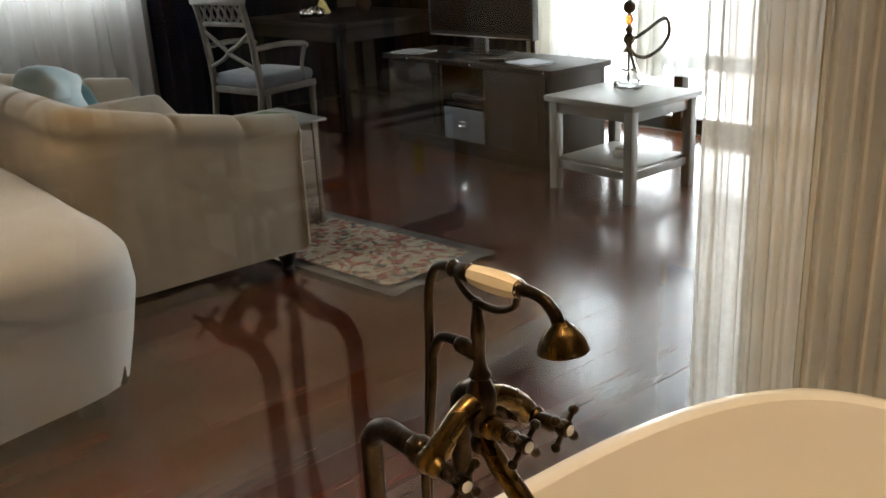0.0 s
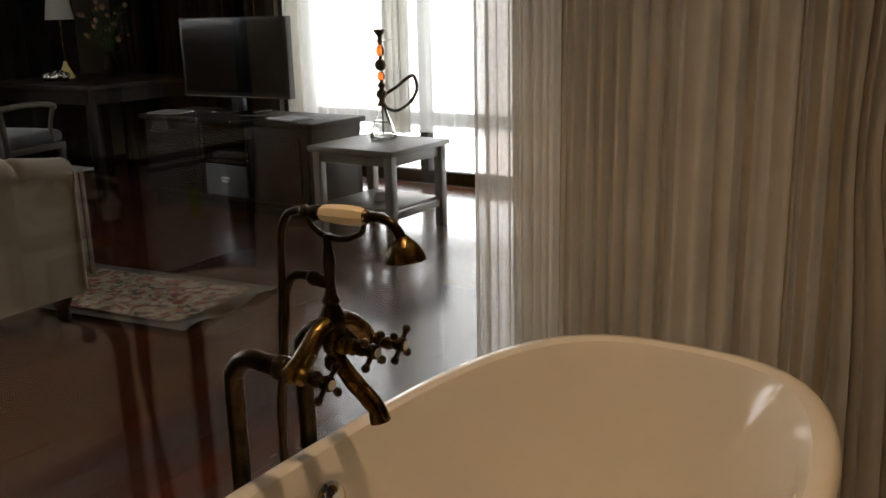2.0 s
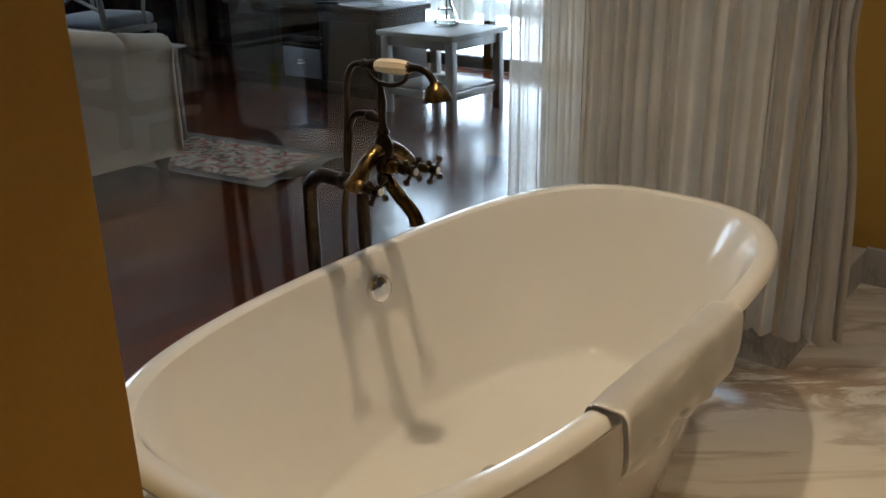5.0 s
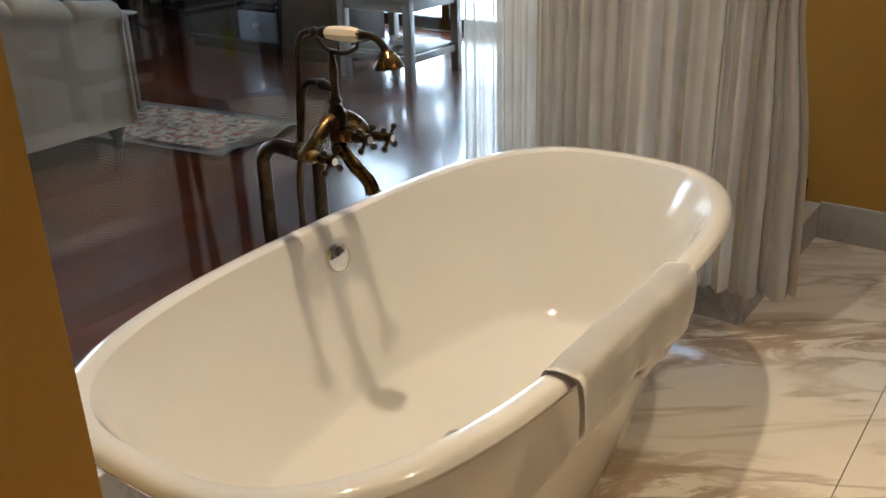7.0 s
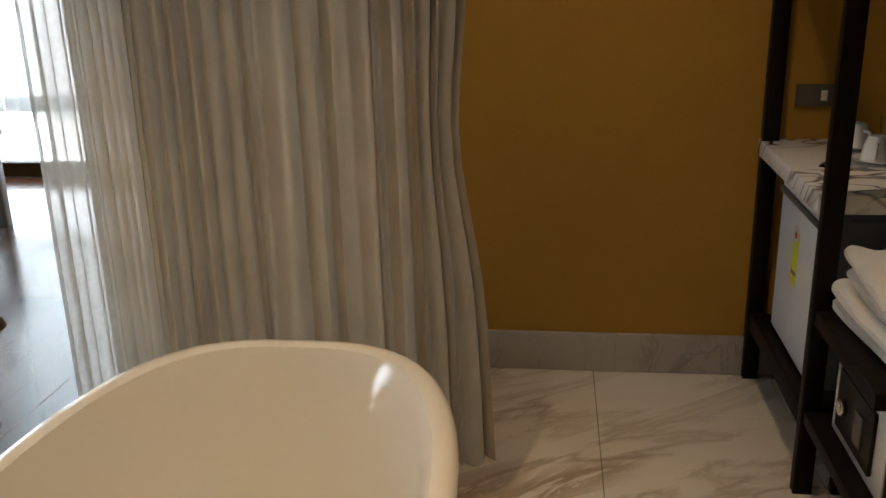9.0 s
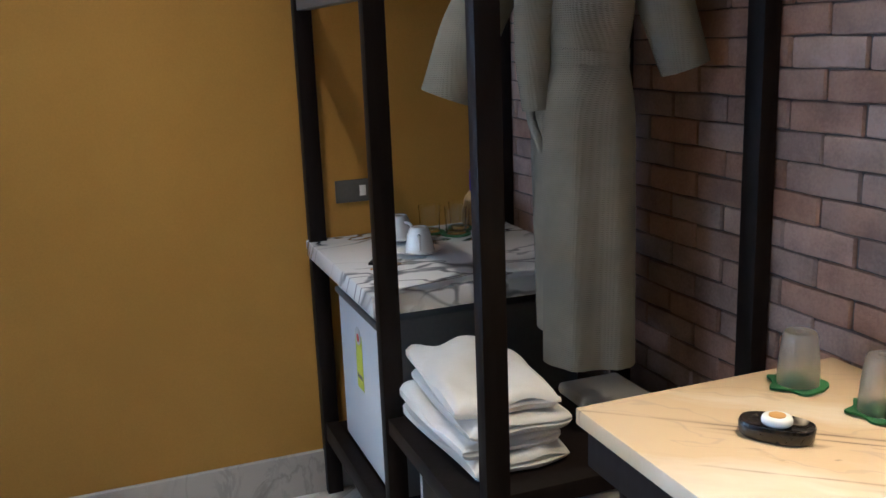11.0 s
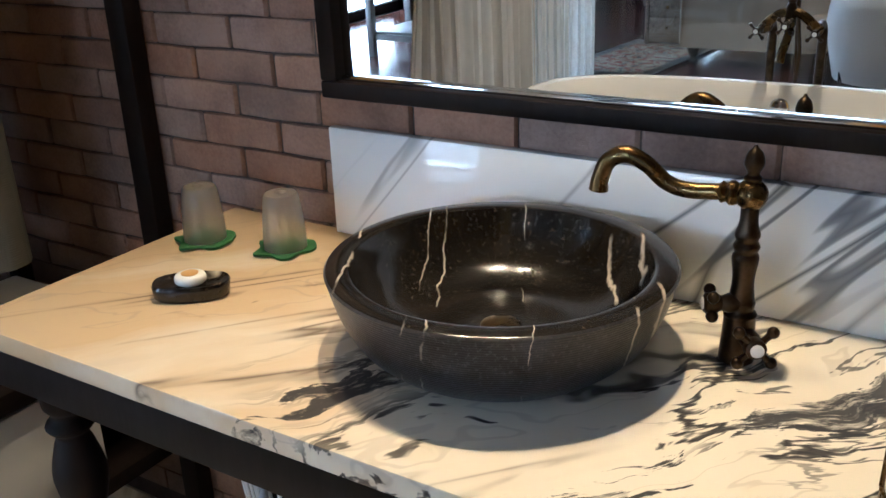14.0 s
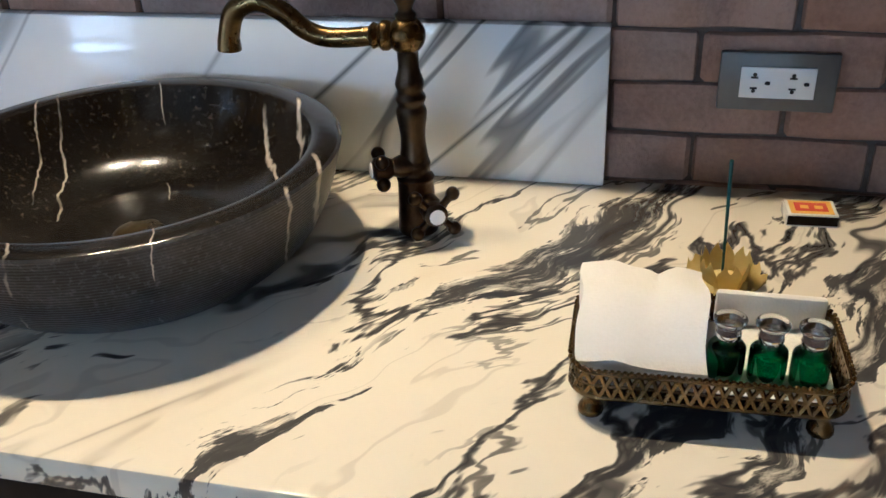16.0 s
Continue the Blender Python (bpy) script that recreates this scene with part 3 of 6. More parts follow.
for x in (0.0, 1.16, 2.33):
    part("mullion", B((x, -0.03, 0.0), (x + 0.07, 0.03, 1.3), 0.004), CHESTWOOD, far)
for z in (0.0, 1.22):
    part("transom", B((0.07, -0.028, z), (2.33, 0.028, z + 0.08), 0.004), CHESTWOOD, far)
setting("backdrop_east", B((12.0, -9, -4), (12.1, 16, 5)), OUTSIDE, "bright overexposed daylight outdoors", "backdrop")
setting("backdrop_far", B((-4, 8.4, -0.5), (6, 8.42, 5)), OUTSIDE, "bright overexposed daylight outdoors", "backdrop")

# ---- ceiling downlights: all unseen, the aisle and bed ones added ----
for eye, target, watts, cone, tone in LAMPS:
    d = thing("downlight", "round recessed warm ceiling downlight out of view, placed for its light", "downlight", (eye[0], eye[1], TOP), group="ceiling downlights")
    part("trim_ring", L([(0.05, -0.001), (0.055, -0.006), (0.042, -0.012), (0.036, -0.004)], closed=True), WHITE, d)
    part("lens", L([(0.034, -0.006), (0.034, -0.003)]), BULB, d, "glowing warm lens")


# ---- bathtub ----
def oval(cx, cy, a, b, z, seg=72, p=2.35):
    out = []
    for i in range(seg):
        t = 2 * math.pi * i / seg
        c, s = math.cos(t), math.sin(t)
        out.append((cx + a * math.copysign(abs(c) ** (2 / p), c), cy + b * math.copysign(abs(s) ** (2 / p), s), z))
    return out


def ovals(rows, closed=False, base=True):
    bm = bmesh.new()
    rings = [[bm.verts.new(v) for v in oval(0, 0, a, b, z, p=p)] for a, b, z, p in rows]
    for q, r in zip(rings, rings[1:]):
        bridge(bm, q, r)
    if closed:
        bridge(bm, rings[-1], rings[0])
    elif base:
        bm.faces.new(rings[0][::-1])
        bm.faces.new(rings[-1])
    return bm


def bathtub():
    t = thing("bathtub", "white freestanding oval bathtub with a rolled rim", "bathtub", (0.716, 0.488, 0))
    rows = [(0.61, 0.273, 0.004, 2.3), (0.62, 0.283, 0.03, 2.3), (0.665, 0.309, 0.16, 2.4), (0.726, 0.348, 0.34, 2.5), (0.782, 0.371, 0.46, 2.6), (0.809, 0.391, 0.522, 2.8),
            (0.836, 0.411, 0.532, 3.0), (0.853, 0.423, 0.544, 3.0), (0.858, 0.428, 0.556, 3.0), (0.853, 0.423, 0.567, 3.0), (0.842, 0.413, 0.573, 3.0), (0.824, 0.396, 0.574, 2.95),
            (0.812, 0.383, 0.569, 2.9), (0.803, 0.374, 0.553, 2.9), (0.792, 0.364, 0.52, 2.8), (0.712, 0.328, 0.36, 2.6), (0.635, 0.295, 0.235, 2.5), (0.594, 0.275, 0.180, 2.5), (0.580, 0.267, 0.168, 2.5),
            (0.569, 0.259, 0.1615, 2.5), (0.557, 0.249, 0.158, 2.5), (0.540, 0.237, 0.1563, 2.45), (0.50, 0.211, 0.1553, 2.4), (0.40, 0.165, 0.154, 2.3), (0.22, 0.093, 0.151, 2.1), (0.06, 0.031, 0.150, 2.0)]
    part("shell", ovals(rows), PORCELAIN, t)
    dr = part("drain", L([(0.036, 0.0), (0.036, 0.006), (0.026, 0.01), (0.024, 0.004), (0.001, 0.002)], (-0.078, -0.03, 0.151)), CHROME, t, "chrome drain ring")
    part("plug", L(curved([(0.022, 0.0), (0.029, 0.012), (0.028, 0.022), (0.018, 0.031), (0.001, 0.034)], 4), (-0.078, -0.03, 0.154)), CHROME, dr, "domed chrome plug")
    part("overflow", L(curved([(0.036, 0.0), (0.036, 0.008), (0.031, 0.017), (0.015, 0.023), (0.001, 0.0245)], 4), (-0.008, 0.357, 0.492), 28, along((0, -1, 0.2))), CHROME, t, "round chrome overflow cover")
    return t


bathtub()


def rim_towel():
    """A towel folded in layers over the near rim of the tub."""
    t = thing("hand_towel", "white folded towel draped over the bathtub rim", "towel", (0.655, -0.023, 0.0))
    line = [(0.152, 0.47), (0.147, 0.535), (0.141, 0.568), (0.122, 0.581), (0.092, 0.583), (0.077, 0.574), (0.070, 0.545), (0.068, 0.50), (0.072, 0.452)]
    prof = [(q.x, q.y) for q in smooth_path([(a, b, 0) for a, b in line], 5)]

    def layer(x0, x1, grow, cut, seed, thick):
        bm = bmesh.new()
        rnd = random.Random(seed)
        ph = [rnd.uniform(0, 6) for _ in range(3)]
        rows = []
        n = 36
        pts = prof[:len(prof) - cut] if cut > 0 else prof
        for i in range(n + 1):
            u = i / n
            x = x0 + (x1 - x0) * u
            sag = 0.0025 * math.sin(u * 9 + ph[0]) + 0.0015 * math.sin(u * 23 + ph[1])
            row = []
            for k, (y, z) in enumerate(pts):
                v = k / (len(prof) - 1)
                out = (0.004 * math.sin(u * 14 + ph[2]) + 0.003 * math.sin(u * 31 + ph[0])) * max(0.0, v - 0.55) * 2
                row.append(bm.verts.new((x + 0.004 * math.sin(v * 6 + ph[1]) * (1 if u > 0.5 else -1), y - out - (grow if v > 0.45 else 0), z + sag * (1 if v < 0.7 else 2.2) + grow * 0.8)))
            rows.append(row)
        for a, b in zip(rows, rows[1:]):
            for k in range(len(pts) - 1):
                bm.faces.new((a[k], a[k + 1], b[k + 1], b[k]))
        bmesh.ops.solidify(bm, geom=list(bm.faces), thickness=thick)
        bmesh.ops.recalc_face_normals(bm, faces=list(bm.faces))
        bmesh.ops.bevel(bm, geom=[e for e in bm.edges if e.is_manifold and e.calc_face_angle(0) > 1.0], offset=thick * 0.42, segments=2, profile=0.5, affect="EDGES")
        return bm

    part("cloth", layer(-0.238, 0.24, 0.0, 0, 5, 0.008), TERRY, t)
    part("fold", layer(-0.240, 0.242, 0.0085, 3, 6, 0.007), TERRY, t)


rim_towel()


# ---- floor-standing tub mixer ----
def cross_handle(parent, at, way, size=0.03, metal=IRON):
    """A four-armed cross tap with a white cap, looking along way."""
    q = along(way)
    bm = L([(0.010, -0.045), (0.012, -0.02), (0.009, -0.012), (0.013, -0.004), (0.012, 0.006), (0.008, 0.009)], at, 16, q)
    hub = part("cross_handle", bm, metal, parent)
    for k in range(4):
        a = math.pi / 4 + k * math.pi / 2
        d = q @ Vector((math.cos(a), math.sin(a), 0))
        p = Vector(at)
        arm = tube(bmesh.new(), [p + d * 0.008, p + d * size * 0.55, p + d * size * 0.8], [0.0052, 0.004, 0.0045], 8)
        bmesh.ops.create_uvsphere(arm, u_segments=10, v_segments=6, radius=0.0075, matrix=Matrix.Translation(p + d * size))
        part("arm", arm, metal, hub)
    part("cap", L([(0.008, 0.008), (0.008, 0.0105), (0.004, 0.0118)], at, 14, q), CUPWHITE, hub, "white ceramic cap")
    return hub


def tub_mixer():
    t = thing("tub_mixer", "antique bronze floor-standing bath mixer with hand shower", "bath tap", (0.69, 0.893, 0))
    for x in (-0.086, 0.086):
        leg = part("leg", T([(x, 0.05, 0.0), (x, 0.05, 0.4), (x, 0.05, 0.71), (x, 0.044, 0.758), (x, 0.012, 0.784), (x, -0.03, 0.785), (x * 0.98, -0.062, 0.784)], 0.0165, 16), IRON, t)
        part("floor_flange", L(curved([(0.036, 0.0), (0.034, 0.006), (0.022, 0.012), (0.018, 0.03)], 3), (x, 0.05, 0), 20), IRON, leg)
        part("union_nut", L([(0.019, -0.012), (0.021, -0.008), (0.021, 0.008), (0.018, 0.012)], (x * 0.98, -0.066, 0.784), 8, along((0, -1, 0))), IRON, leg)
    for s in (-1, 1):
        part("body_arm", T([(s * 0.088, -0.075, 0.781), (s * 0.085, -0.096, 0.788), (s * 0.066, -0.102, 0.812), (s * 0.034, -0.101, 0.836), (s * 0.006, -0.10, 0.842)], [0.0165, 0.0195, 0.0165, 0.0155, 0.017], 18), BRONZE, t, "polished bronze curved arm")
        part("valve_stem", L(curved([(0.0175, 0.0), (0.019, 0.012), (0.014, 0.022), (0.015, 0.03), (0.010, 0.038), (0.0085, 0.05)], 3), (s * 0.09, -0.085, 0.782), 18, along((s * 0.12, -1, 0))), BRONZE, t)
    part("body", L(curved([(0.008, -0.085), (0.016, -0.078), (0.017, -0.062), (0.013, -0.055), (0.018, -0.045), (0.019, -0.02), (0.0215, -0.005), (0.0215, 0.008), (0.016, 0.024), (0.0115, 0.032)], 4), (0, -0.10, 0.842), 20), IRON, t)
    part("diverter", L(curved([(0.017, 0.0), (0.018, 0.012), (0.013, 0.02), (0.014, 0.03), (0.009, 0.04)], 3), (0.0, -0.112, 0.806), 18, along((0, -1, 0))), BRONZE, t)
    part("spout", T([(0.0, -0.10, 0.785), (0.0, -0.118, 0.766), (0.002, -0.14, 0.742), (0.004, -0.163, 0.722), (0.005, -0.18, 0.705), (0.006, -0.186, 0.684)], [0.0135, 0.0145, 0.0155, 0.0155, 0.015, 0.0175], 18), BRONZE, t)
    cross_handle(t, (-0.094, -0.165, 0.782), (-0.06, -1, 0))
    cross_handle(t, (0.096, -0.165, 0.783), (0.12, -1, 0))
    cross_handle(t, (0.0, -0.182, 0.806), (0, -1, 0))
    part("riser", L(curved([(0.0115, 0.872), (0.0155, 0.88), (0.0105, 0.89), (0.0085, 0.915), (0.0108, 0.945), (0.0075, 0.968), (0.0068, 0.99)], 4), (0, -0.10, 0), 16), IRON, t)
    part("elbow", T([(0, -0.10, 0.905), (0, -0.075, 0.910), (0, -0.045, 0.914), (0, -0.018, 0.906), (-0.002, -0.002, 0.878)], [0.0085, 0.0115, 0.0078, 0.0078, 0.0078], 14), IRON, t)
    part("elbow_collar", L(curved([(0.009, -0.012), (0.0125, -0.006), (0.0125, 0.004), (0.009, 0.010)], 3), (0, -0.066, 0.9115), 16, along((0, 1, 0.12))), IRON, t)
    part("cradle", T([(0, -0.058, 1.018), (0, -0.068, 1.0), (0, -0.095, 0.986), (0, -0.135, 0.985), (0, -0.168, 0.998), (0, -0.176, 1.014)], [0.0045, 0.0045, 0.0055, 0.0055, 0.0045, 0.0045], 10), IRON, t)
    sh = part("hand_shower", L(curved([(0.0095, 0.0), (0.0125, 0.004), (0.0095, 0.012), (0.0125, 0.026), (0.013, 0.036), (0.0105, 0.04)], 3), (0, -0.050, 1.0215), 18, along((0, -1, 0.03))), IRON, t)
    part("grip", L(curved([(0.0115, 0.0), (0.0145, 0.010), (0.0165, 0.045), (0.0155, 0.075), (0.0115, 0.092)], 4), (0, -0.091, 1.023), 8, along((0, -1, 0.03))), IVORY, sh, "ivory ceramic handle grip")
    part("neck", T([(0, -0.180, 1.026), (0, -0.188, 1.0265), (0, -0.205, 1.027), (0, -0.225, 1.022), (0, -0.240, 1.010), (0, -0.246, 0.998)], [0.0125, 0.0085, 0.0075, 0.0078, 0.008, 0.0085], 14), IRON, sh)
    part("shower_head", L(curved([(0.008, 0.006), (0.012, 0.001), (0.021, -0.008), (0.0275, -0.019), (0.0315, -0.030), (0.029, -0.033), (0.001, -0.031)], 4), (0.001, -0.248, 0.998), 30, along((0, 0.10, 1))), BRONZE, sh, "copper-toned bell shower head")
    part("hose", T([(0, -0.050, 1.0215), (0, -0.036, 1.021), (0, -0.014, 1.010), (-0.001, 0.0, 0.975), (-0.002, 0.004, 0.90), (-0.004, 0.012, 0.78), (-0.012, 0.018, 0.62), (-0.016, 0.024, 0.45), (-0.01, 0.03, 0.3)], 0.0072, 10), IRON, t)
    part("hose", T([(-0.002, -0.002, 0.878), (-0.003, 0.0, 0.84), (-0.012, 0.003, 0.76), (-0.02, 0.012, 0.66), (-0.006, 0.02, 0.5), (0.004, 0.026, 0.38), (-0.01, 0.03, 0.3)], 0.0072, 10), IRON, t)
    return t


tub_mixer()

# ---- bathroom curtains ----
def narrow(z):
    """The share by which the side panel draws in round its waist."""
    return -0.25 * math.exp(-((z - 1.0) / 0.28) ** 2)


cu = thing("curtain", "pleated cream curtain hanging at the foot of the bathtub", "curtain", (1.76, 0.66, 0))
part("panel", drape(((-0.03, 0.235), (0.0, -0.325)), ((-0.045, 0.235), (0.0, -0.33)), TOP - 0.01, 0.125, 11, 0.026, 3, hem=0.004, crisp=0.3, lean=0.45, uneven=0.75), CREAM, cu)
part("panel", drape(((0.004, -0.318), (0.008, -0.415)), ((0.0, -0.325), (0.0, -0.44)), TOP - 0.01, 0.125, 3, 0.016, 12, hem=0.004, crisp=0.4, uneven=0.6), CREAM, cu)
part("side_panel", drape(((0.012, -0.405), (0.06, -0.515)), ((0.0, -0.42), (0.05, -0.60)), TOP - 0.01, 0.125, 5, 0.014, 8, hem=0.012, crisp=0.35, sway=narrow, uneven=0.5), DRAPE, cu, "darker beige-grey flared panel")
sc = thing("sheer_curtain", "white translucent sheer curtain beside the glass partition", "curtain", (1.60, 0.95, 0))
part("panel", drape(((-0.10, 0.065), (0.0, 0.0)), ((-0.105, 0.065), (0.0, 0.0)), TOP - 0.01, 0.14, 4, 0.012, 4, thick=0.0, crisp=0.5), LACE, sc)
part("panel", drape(((-0.008, 0.012), (0.135, -0.055)), ((-0.004, 0.008), (0.118, -0.065)), TOP - 0.01, 0.14, 6, 0.011, 6, thick=0.0, crisp=0.5), VOILE, sc)

# ---- vanity ----
VZ = 0.801
va = thing("vanity_table", "dark wooden vanity table under a marble top", "vanity", (0.3, -1.14, 0))
X0, X1, Y0, Y1 = -1.05, 0.91, -0.255, 0.255
for a, b in (((X0, Y1 - 0.022, VZ - 0.10), (X1, Y1, VZ - 0.03)), ((X0, Y0, VZ - 0.10), (X1, Y0 + 0.022, VZ - 0.03))):
    part("apron", B(a, b, 0.002), WENGE, va)
for x in (X0, X1 - 0.022):
    part("side_rail", B((x, Y0 + 0.022, VZ - 0.10), (x + 0.022, Y1 - 0.022, VZ - 0.03), 0.002), WENGE, va)
for x in (X0 + 0.05, X1 - 0.07):
    for y in (Y0 + 0.06, Y1 - 0.06):
        part("leg", L(curved([(0.026, 0.0), (0.032, 0.03), (0.022, 0.07), (0.036, 0.2), (0.026, 0.40), (0.035, 0.43), (0.024, 0.45), (0.040, 0.53), (0.030, 0.585), (0.024, 0.605), (0.036, 0.622), (0.025, 0.64), (0.035, 0.66), (0.035, VZ - 0.10)], 4), (x, y, 0), 20), WENGE, va)
part("shelf", B((X0 + 0.03, Y0 + 0.03, 0.16), (X1 - 0.04, Y1 - 0.03, 0.19), 0.003), WENGE, va)
top = thing("marble_worktop", "white marble worktop with dark grey veins on the vanity", "worktop", (0.3, -1.14, VZ - 0.03))
part("slab", B((X0 - 0.015, -0.273, 0.0), (0.928, 0.268, 0.03), 0.003), SLAB, top)
bs = thing("backsplash", "white marble backsplash with grey streaks against bricks", "backsplash", (0.528, BACK, VZ))
part("slab", B((-0.445, 0.004, 0.0), (0.445, 0.022, 0.183), 0.002), SPLASH, bs)

ba = thing("vessel_basin", "round black marble vessel basin with white veins", "basin", (0.535, -1.168, VZ))
part("bowl", L(curved([(0.135, 0.0), (0.152, 0.004), (0.182, 0.03), (0.202, 0.068), (0.214, 0.108)], 5) + [(0.2155, 0.113), (0.213, 0.1155)], seg=72, caps=(1, 0)), HONED, ba, "honed ribbed black stone outside")
part("inner_bowl", L([(0.213, 0.1155), (0.210, 0.117), (0.190, 0.117), (0.186, 0.115)] + curved([(0.183, 0.108), (0.168, 0.075), (0.142, 0.045), (0.095, 0.026), (0.026, 0.021)], 5), seg=72, caps=(0, 1)), BLACK, ba, "polished black stone inside")
part("drain", L(curved([(0.026, 0.0), (0.025, 0.006), (0.012, 0.009), (0.001, 0.0095)], 3), (0, 0, 0.0205), 24), BRONZE, ba, "copper drain cap")

tap = thing("basin_tap", "antique bronze basin tap with cross handles", "tap", (0.266, -1.265, VZ))
part("column", L(curved([(0.021, 0.0), (0.021, 0.004), (0.0195, 0.03), (0.0185, 0.055), (0.0195, 0.06), (0.0155, 0.066), (0.0165, 0.075), (0.0145, 0.082), (0.0125, 0.105), (0.0155, 0.13), (0.013, 0.138), (0.0155, 0.145), (0.0125, 0.152), (0.0145, 0.16), (0.0105, 0.175), (0.0105, 0.195)], 3), seg=24), IRON, tap)
bm = bmesh.new()
bmesh.ops.create_uvsphere(bm, u_segments=20, v_segments=14, radius=0.0185, matrix=Matrix.Translation((0, 0, 0.207)))
part("ball", bm, BRONZE, tap, "polished bronze ball joint")
part("finial", L(curved([(0.009, 0.222), (0.0105, 0.227), (0.007, 0.232), (0.0115, 0.243), (0.009, 0.255), (0.003, 0.262), (0.002, 0.265)], 4), seg=18), IRON, tap)
part("collar", L([(0.012, 0.014), (0.0145, 0.018), (0.0145, 0.023), (0.011, 0.027), (0.013, 0.032), (0.009, 0.036)], (0, 0, 0.207), 18, along((1, 0.12, 0))), BRONZE, tap)
part("spout", T([(0.03, 0.004, 0.207), (0.07, 0.008, 0.205), (0.095, 0.011, 0.212), (0.118, 0.015, 0.232), (0.142, 0.018, 0.242), (0.163, 0.021, 0.232), (0.172, 0.022, 0.21), (0.174, 0.022, 0.195)], [0.0095, 0.0095, 0.0095, 0.010, 0.0105, 0.0105, 0.0105, 0.012], 16), BRONZE, tap)
cross_handle(tap, (-0.028, 0.034, 0.036), (-0.55, 1, 0.05), 0.027)
cross_handle(tap, (0.03, 0.02, 0.075), (1, 0.5, 0.0), 0.017)

# mirror
mi = thing("wall_mirror", "large mirror in a dark wooden frame on bricks", "mirror", (0.530, BACK + 0.004, 1.024))
mi.matrix_world = pose(0.525, BACK + 0.007, 1.033, -0.9, 0, 0.2)
W2 = 0.438
for a, b in (((-W2, 0.004, 0.005), (W2, 0.036, 0.032)), ((-W2, 0.004, 0.968), (W2, 0.036, 1.0))):
    part("frame_rail", B(a, b, 0.004), WENGE, mi)
for a, b in (((-W2, 0.004, 0.032), (-W2 + 0.032, 0.036, 0.968)), ((W2 - 0.032, 0.004, 0.032), (W2, 0.036, 0.968))):
    part("frame_stile", B(a, b, 0.004), WENGE, mi)
part("bevel_strip", B((-W2 + 0.032, 0.008, 0.032), (W2 - 0.032, 0.022, 0.04), 0.002), CHROME, mi, "bright silver inner edge")
part("mirror_glass", B((-W2 + 0.028, 0.006, 0.028), (W2 - 0.028, 0.012, 0.972)), MIRROR, mi, "silvered mirror glass", False)

# tumblers on felt leaf coasters
for x, y, a in ((1.146, -1.255, 20), (0.998, -1.287, 65)):
    c = thing("leaf_coaster", "green felt leaf-shaped coaster on the worktop", "coaster", (x, y, VZ), a, "leaf coasters")
    bm = bmesh.new()
    edge = [(0.046 + 0.007 * math.cos(5 * t) + (0.012 * math.exp(-((t - 3.1) / 0.3) ** 2))) for t in np.linspace(0, 2 * math.pi, 60, endpoint=False)]
    lo, hi = [[bm.verts.new((r * math.cos(t), r * math.sin(t), z + 0.002 * math.sin(5 * t))) for r, t in zip(edge, np.linspace(0, 2 * math.pi, 60, endpoint=False))] for z in (0.002, 0.006)]
    bridge(bm, lo, hi)
    bm.faces.new(hi)
    bm.faces.new(lo[::-1])
    part("felt", bm, LEAF, c)
    g = thing("tumbler", "upturned drinking glass on a green leaf coaster", "glass", (x - 0.004, y, VZ + 0.0075), 0, "tumblers")
    part("glass", L(curved([(0.035, 0.0), (0.034, 0.03), (0.031, 0.065), (0.028, 0.086)], 3) + [(0.025, 0.091), (0.01, 0.092), (0.008, 0.088), (0.022, 0.086)] + curved([(0.0255, 0.08), (0.029, 0.06), (0.032, 0.03), (0.033, 0.0)], 3), seg=36, closed=True), THINGLASS, g)

sd = thing("soap_dish", "black stone oval soap dish on the worktop", "soap dish", (1.0, -1.088, VZ), 38)
bm = bmesh.new()
rows = [(0.05, 0.03, 0.0), (0.054, 0.033, 0.004), (0.056, 0.034, 0.02), (0.054, 0.032, 0.024), (0.048, 0.027, 0.023), (0.04, 0.022, 0.019), (0.01, 0.006, 0.018)]
rings = [[bm.verts.new(v) for v in oval(0, 0, a, b, z, 40, 2.5)] for a, b, z in rows]
for q, r in zip(rings, rings[1:]):
    bridge(bm, q, r)
bm.faces.new(rings[0][::-1])
bm.faces.new(rings[-1])
part("dish", bm, BLACK, sd)
so = thing("soap_bar", "small round white wrapped soap with a gold seal", "soap", (1.0, -1.088, VZ + 0.0195))
part("soap", L(curved([(0.018, 0.0), (0.0225, 0.004), (0.0225, 0.011), (0.018, 0.0145), (0.001, 0.015)], 3), seg=28), CUPWHITE, so)
part("seal", L([(0.0125, 0.0145), (0.0125, 0.0158), (0.001, 0.0162)], seg=24), CORK, so, "round gold paper seal")

# ---- small things by the tap ----
tr = thing("amenity_tray", "pierced brass tray on small claw feet", "tray", (-0.02, -1.043, VZ), 2)


def rounded(a, b, r, n=6):
    out = []
    for cx, cy, t0 in ((a - r, b - r, 0), (-a + r, b - r, 90), (-a + r, -b + r, 180), (a - r, -b + r, 270)):
        for k in range(n + 1):
            t = radians(t0 + 90 * k / n)
            out.append(Vector((cx + r * math.cos(t), cy + r * math.sin(t), 0)))
    return out


loop = rounded(0.098, 0.056, 0.022)
bm = bmesh.new()
bm.faces.new([bm.verts.new(p + Vector((0, 0, 0.024))) for p in loop])
bmesh.ops.solidify(bm, geom=list(bm.faces), thickness=0.003)
part("base", bm, BRONZE, tr)


def dense(pts, step):
    out = []
    for p, q in zip(pts, pts[1:] + pts[:1]):
        k = max(1, int((q - p).length / step))
        out += [p.lerp(q, i / k) for i in range(k)]
    return out


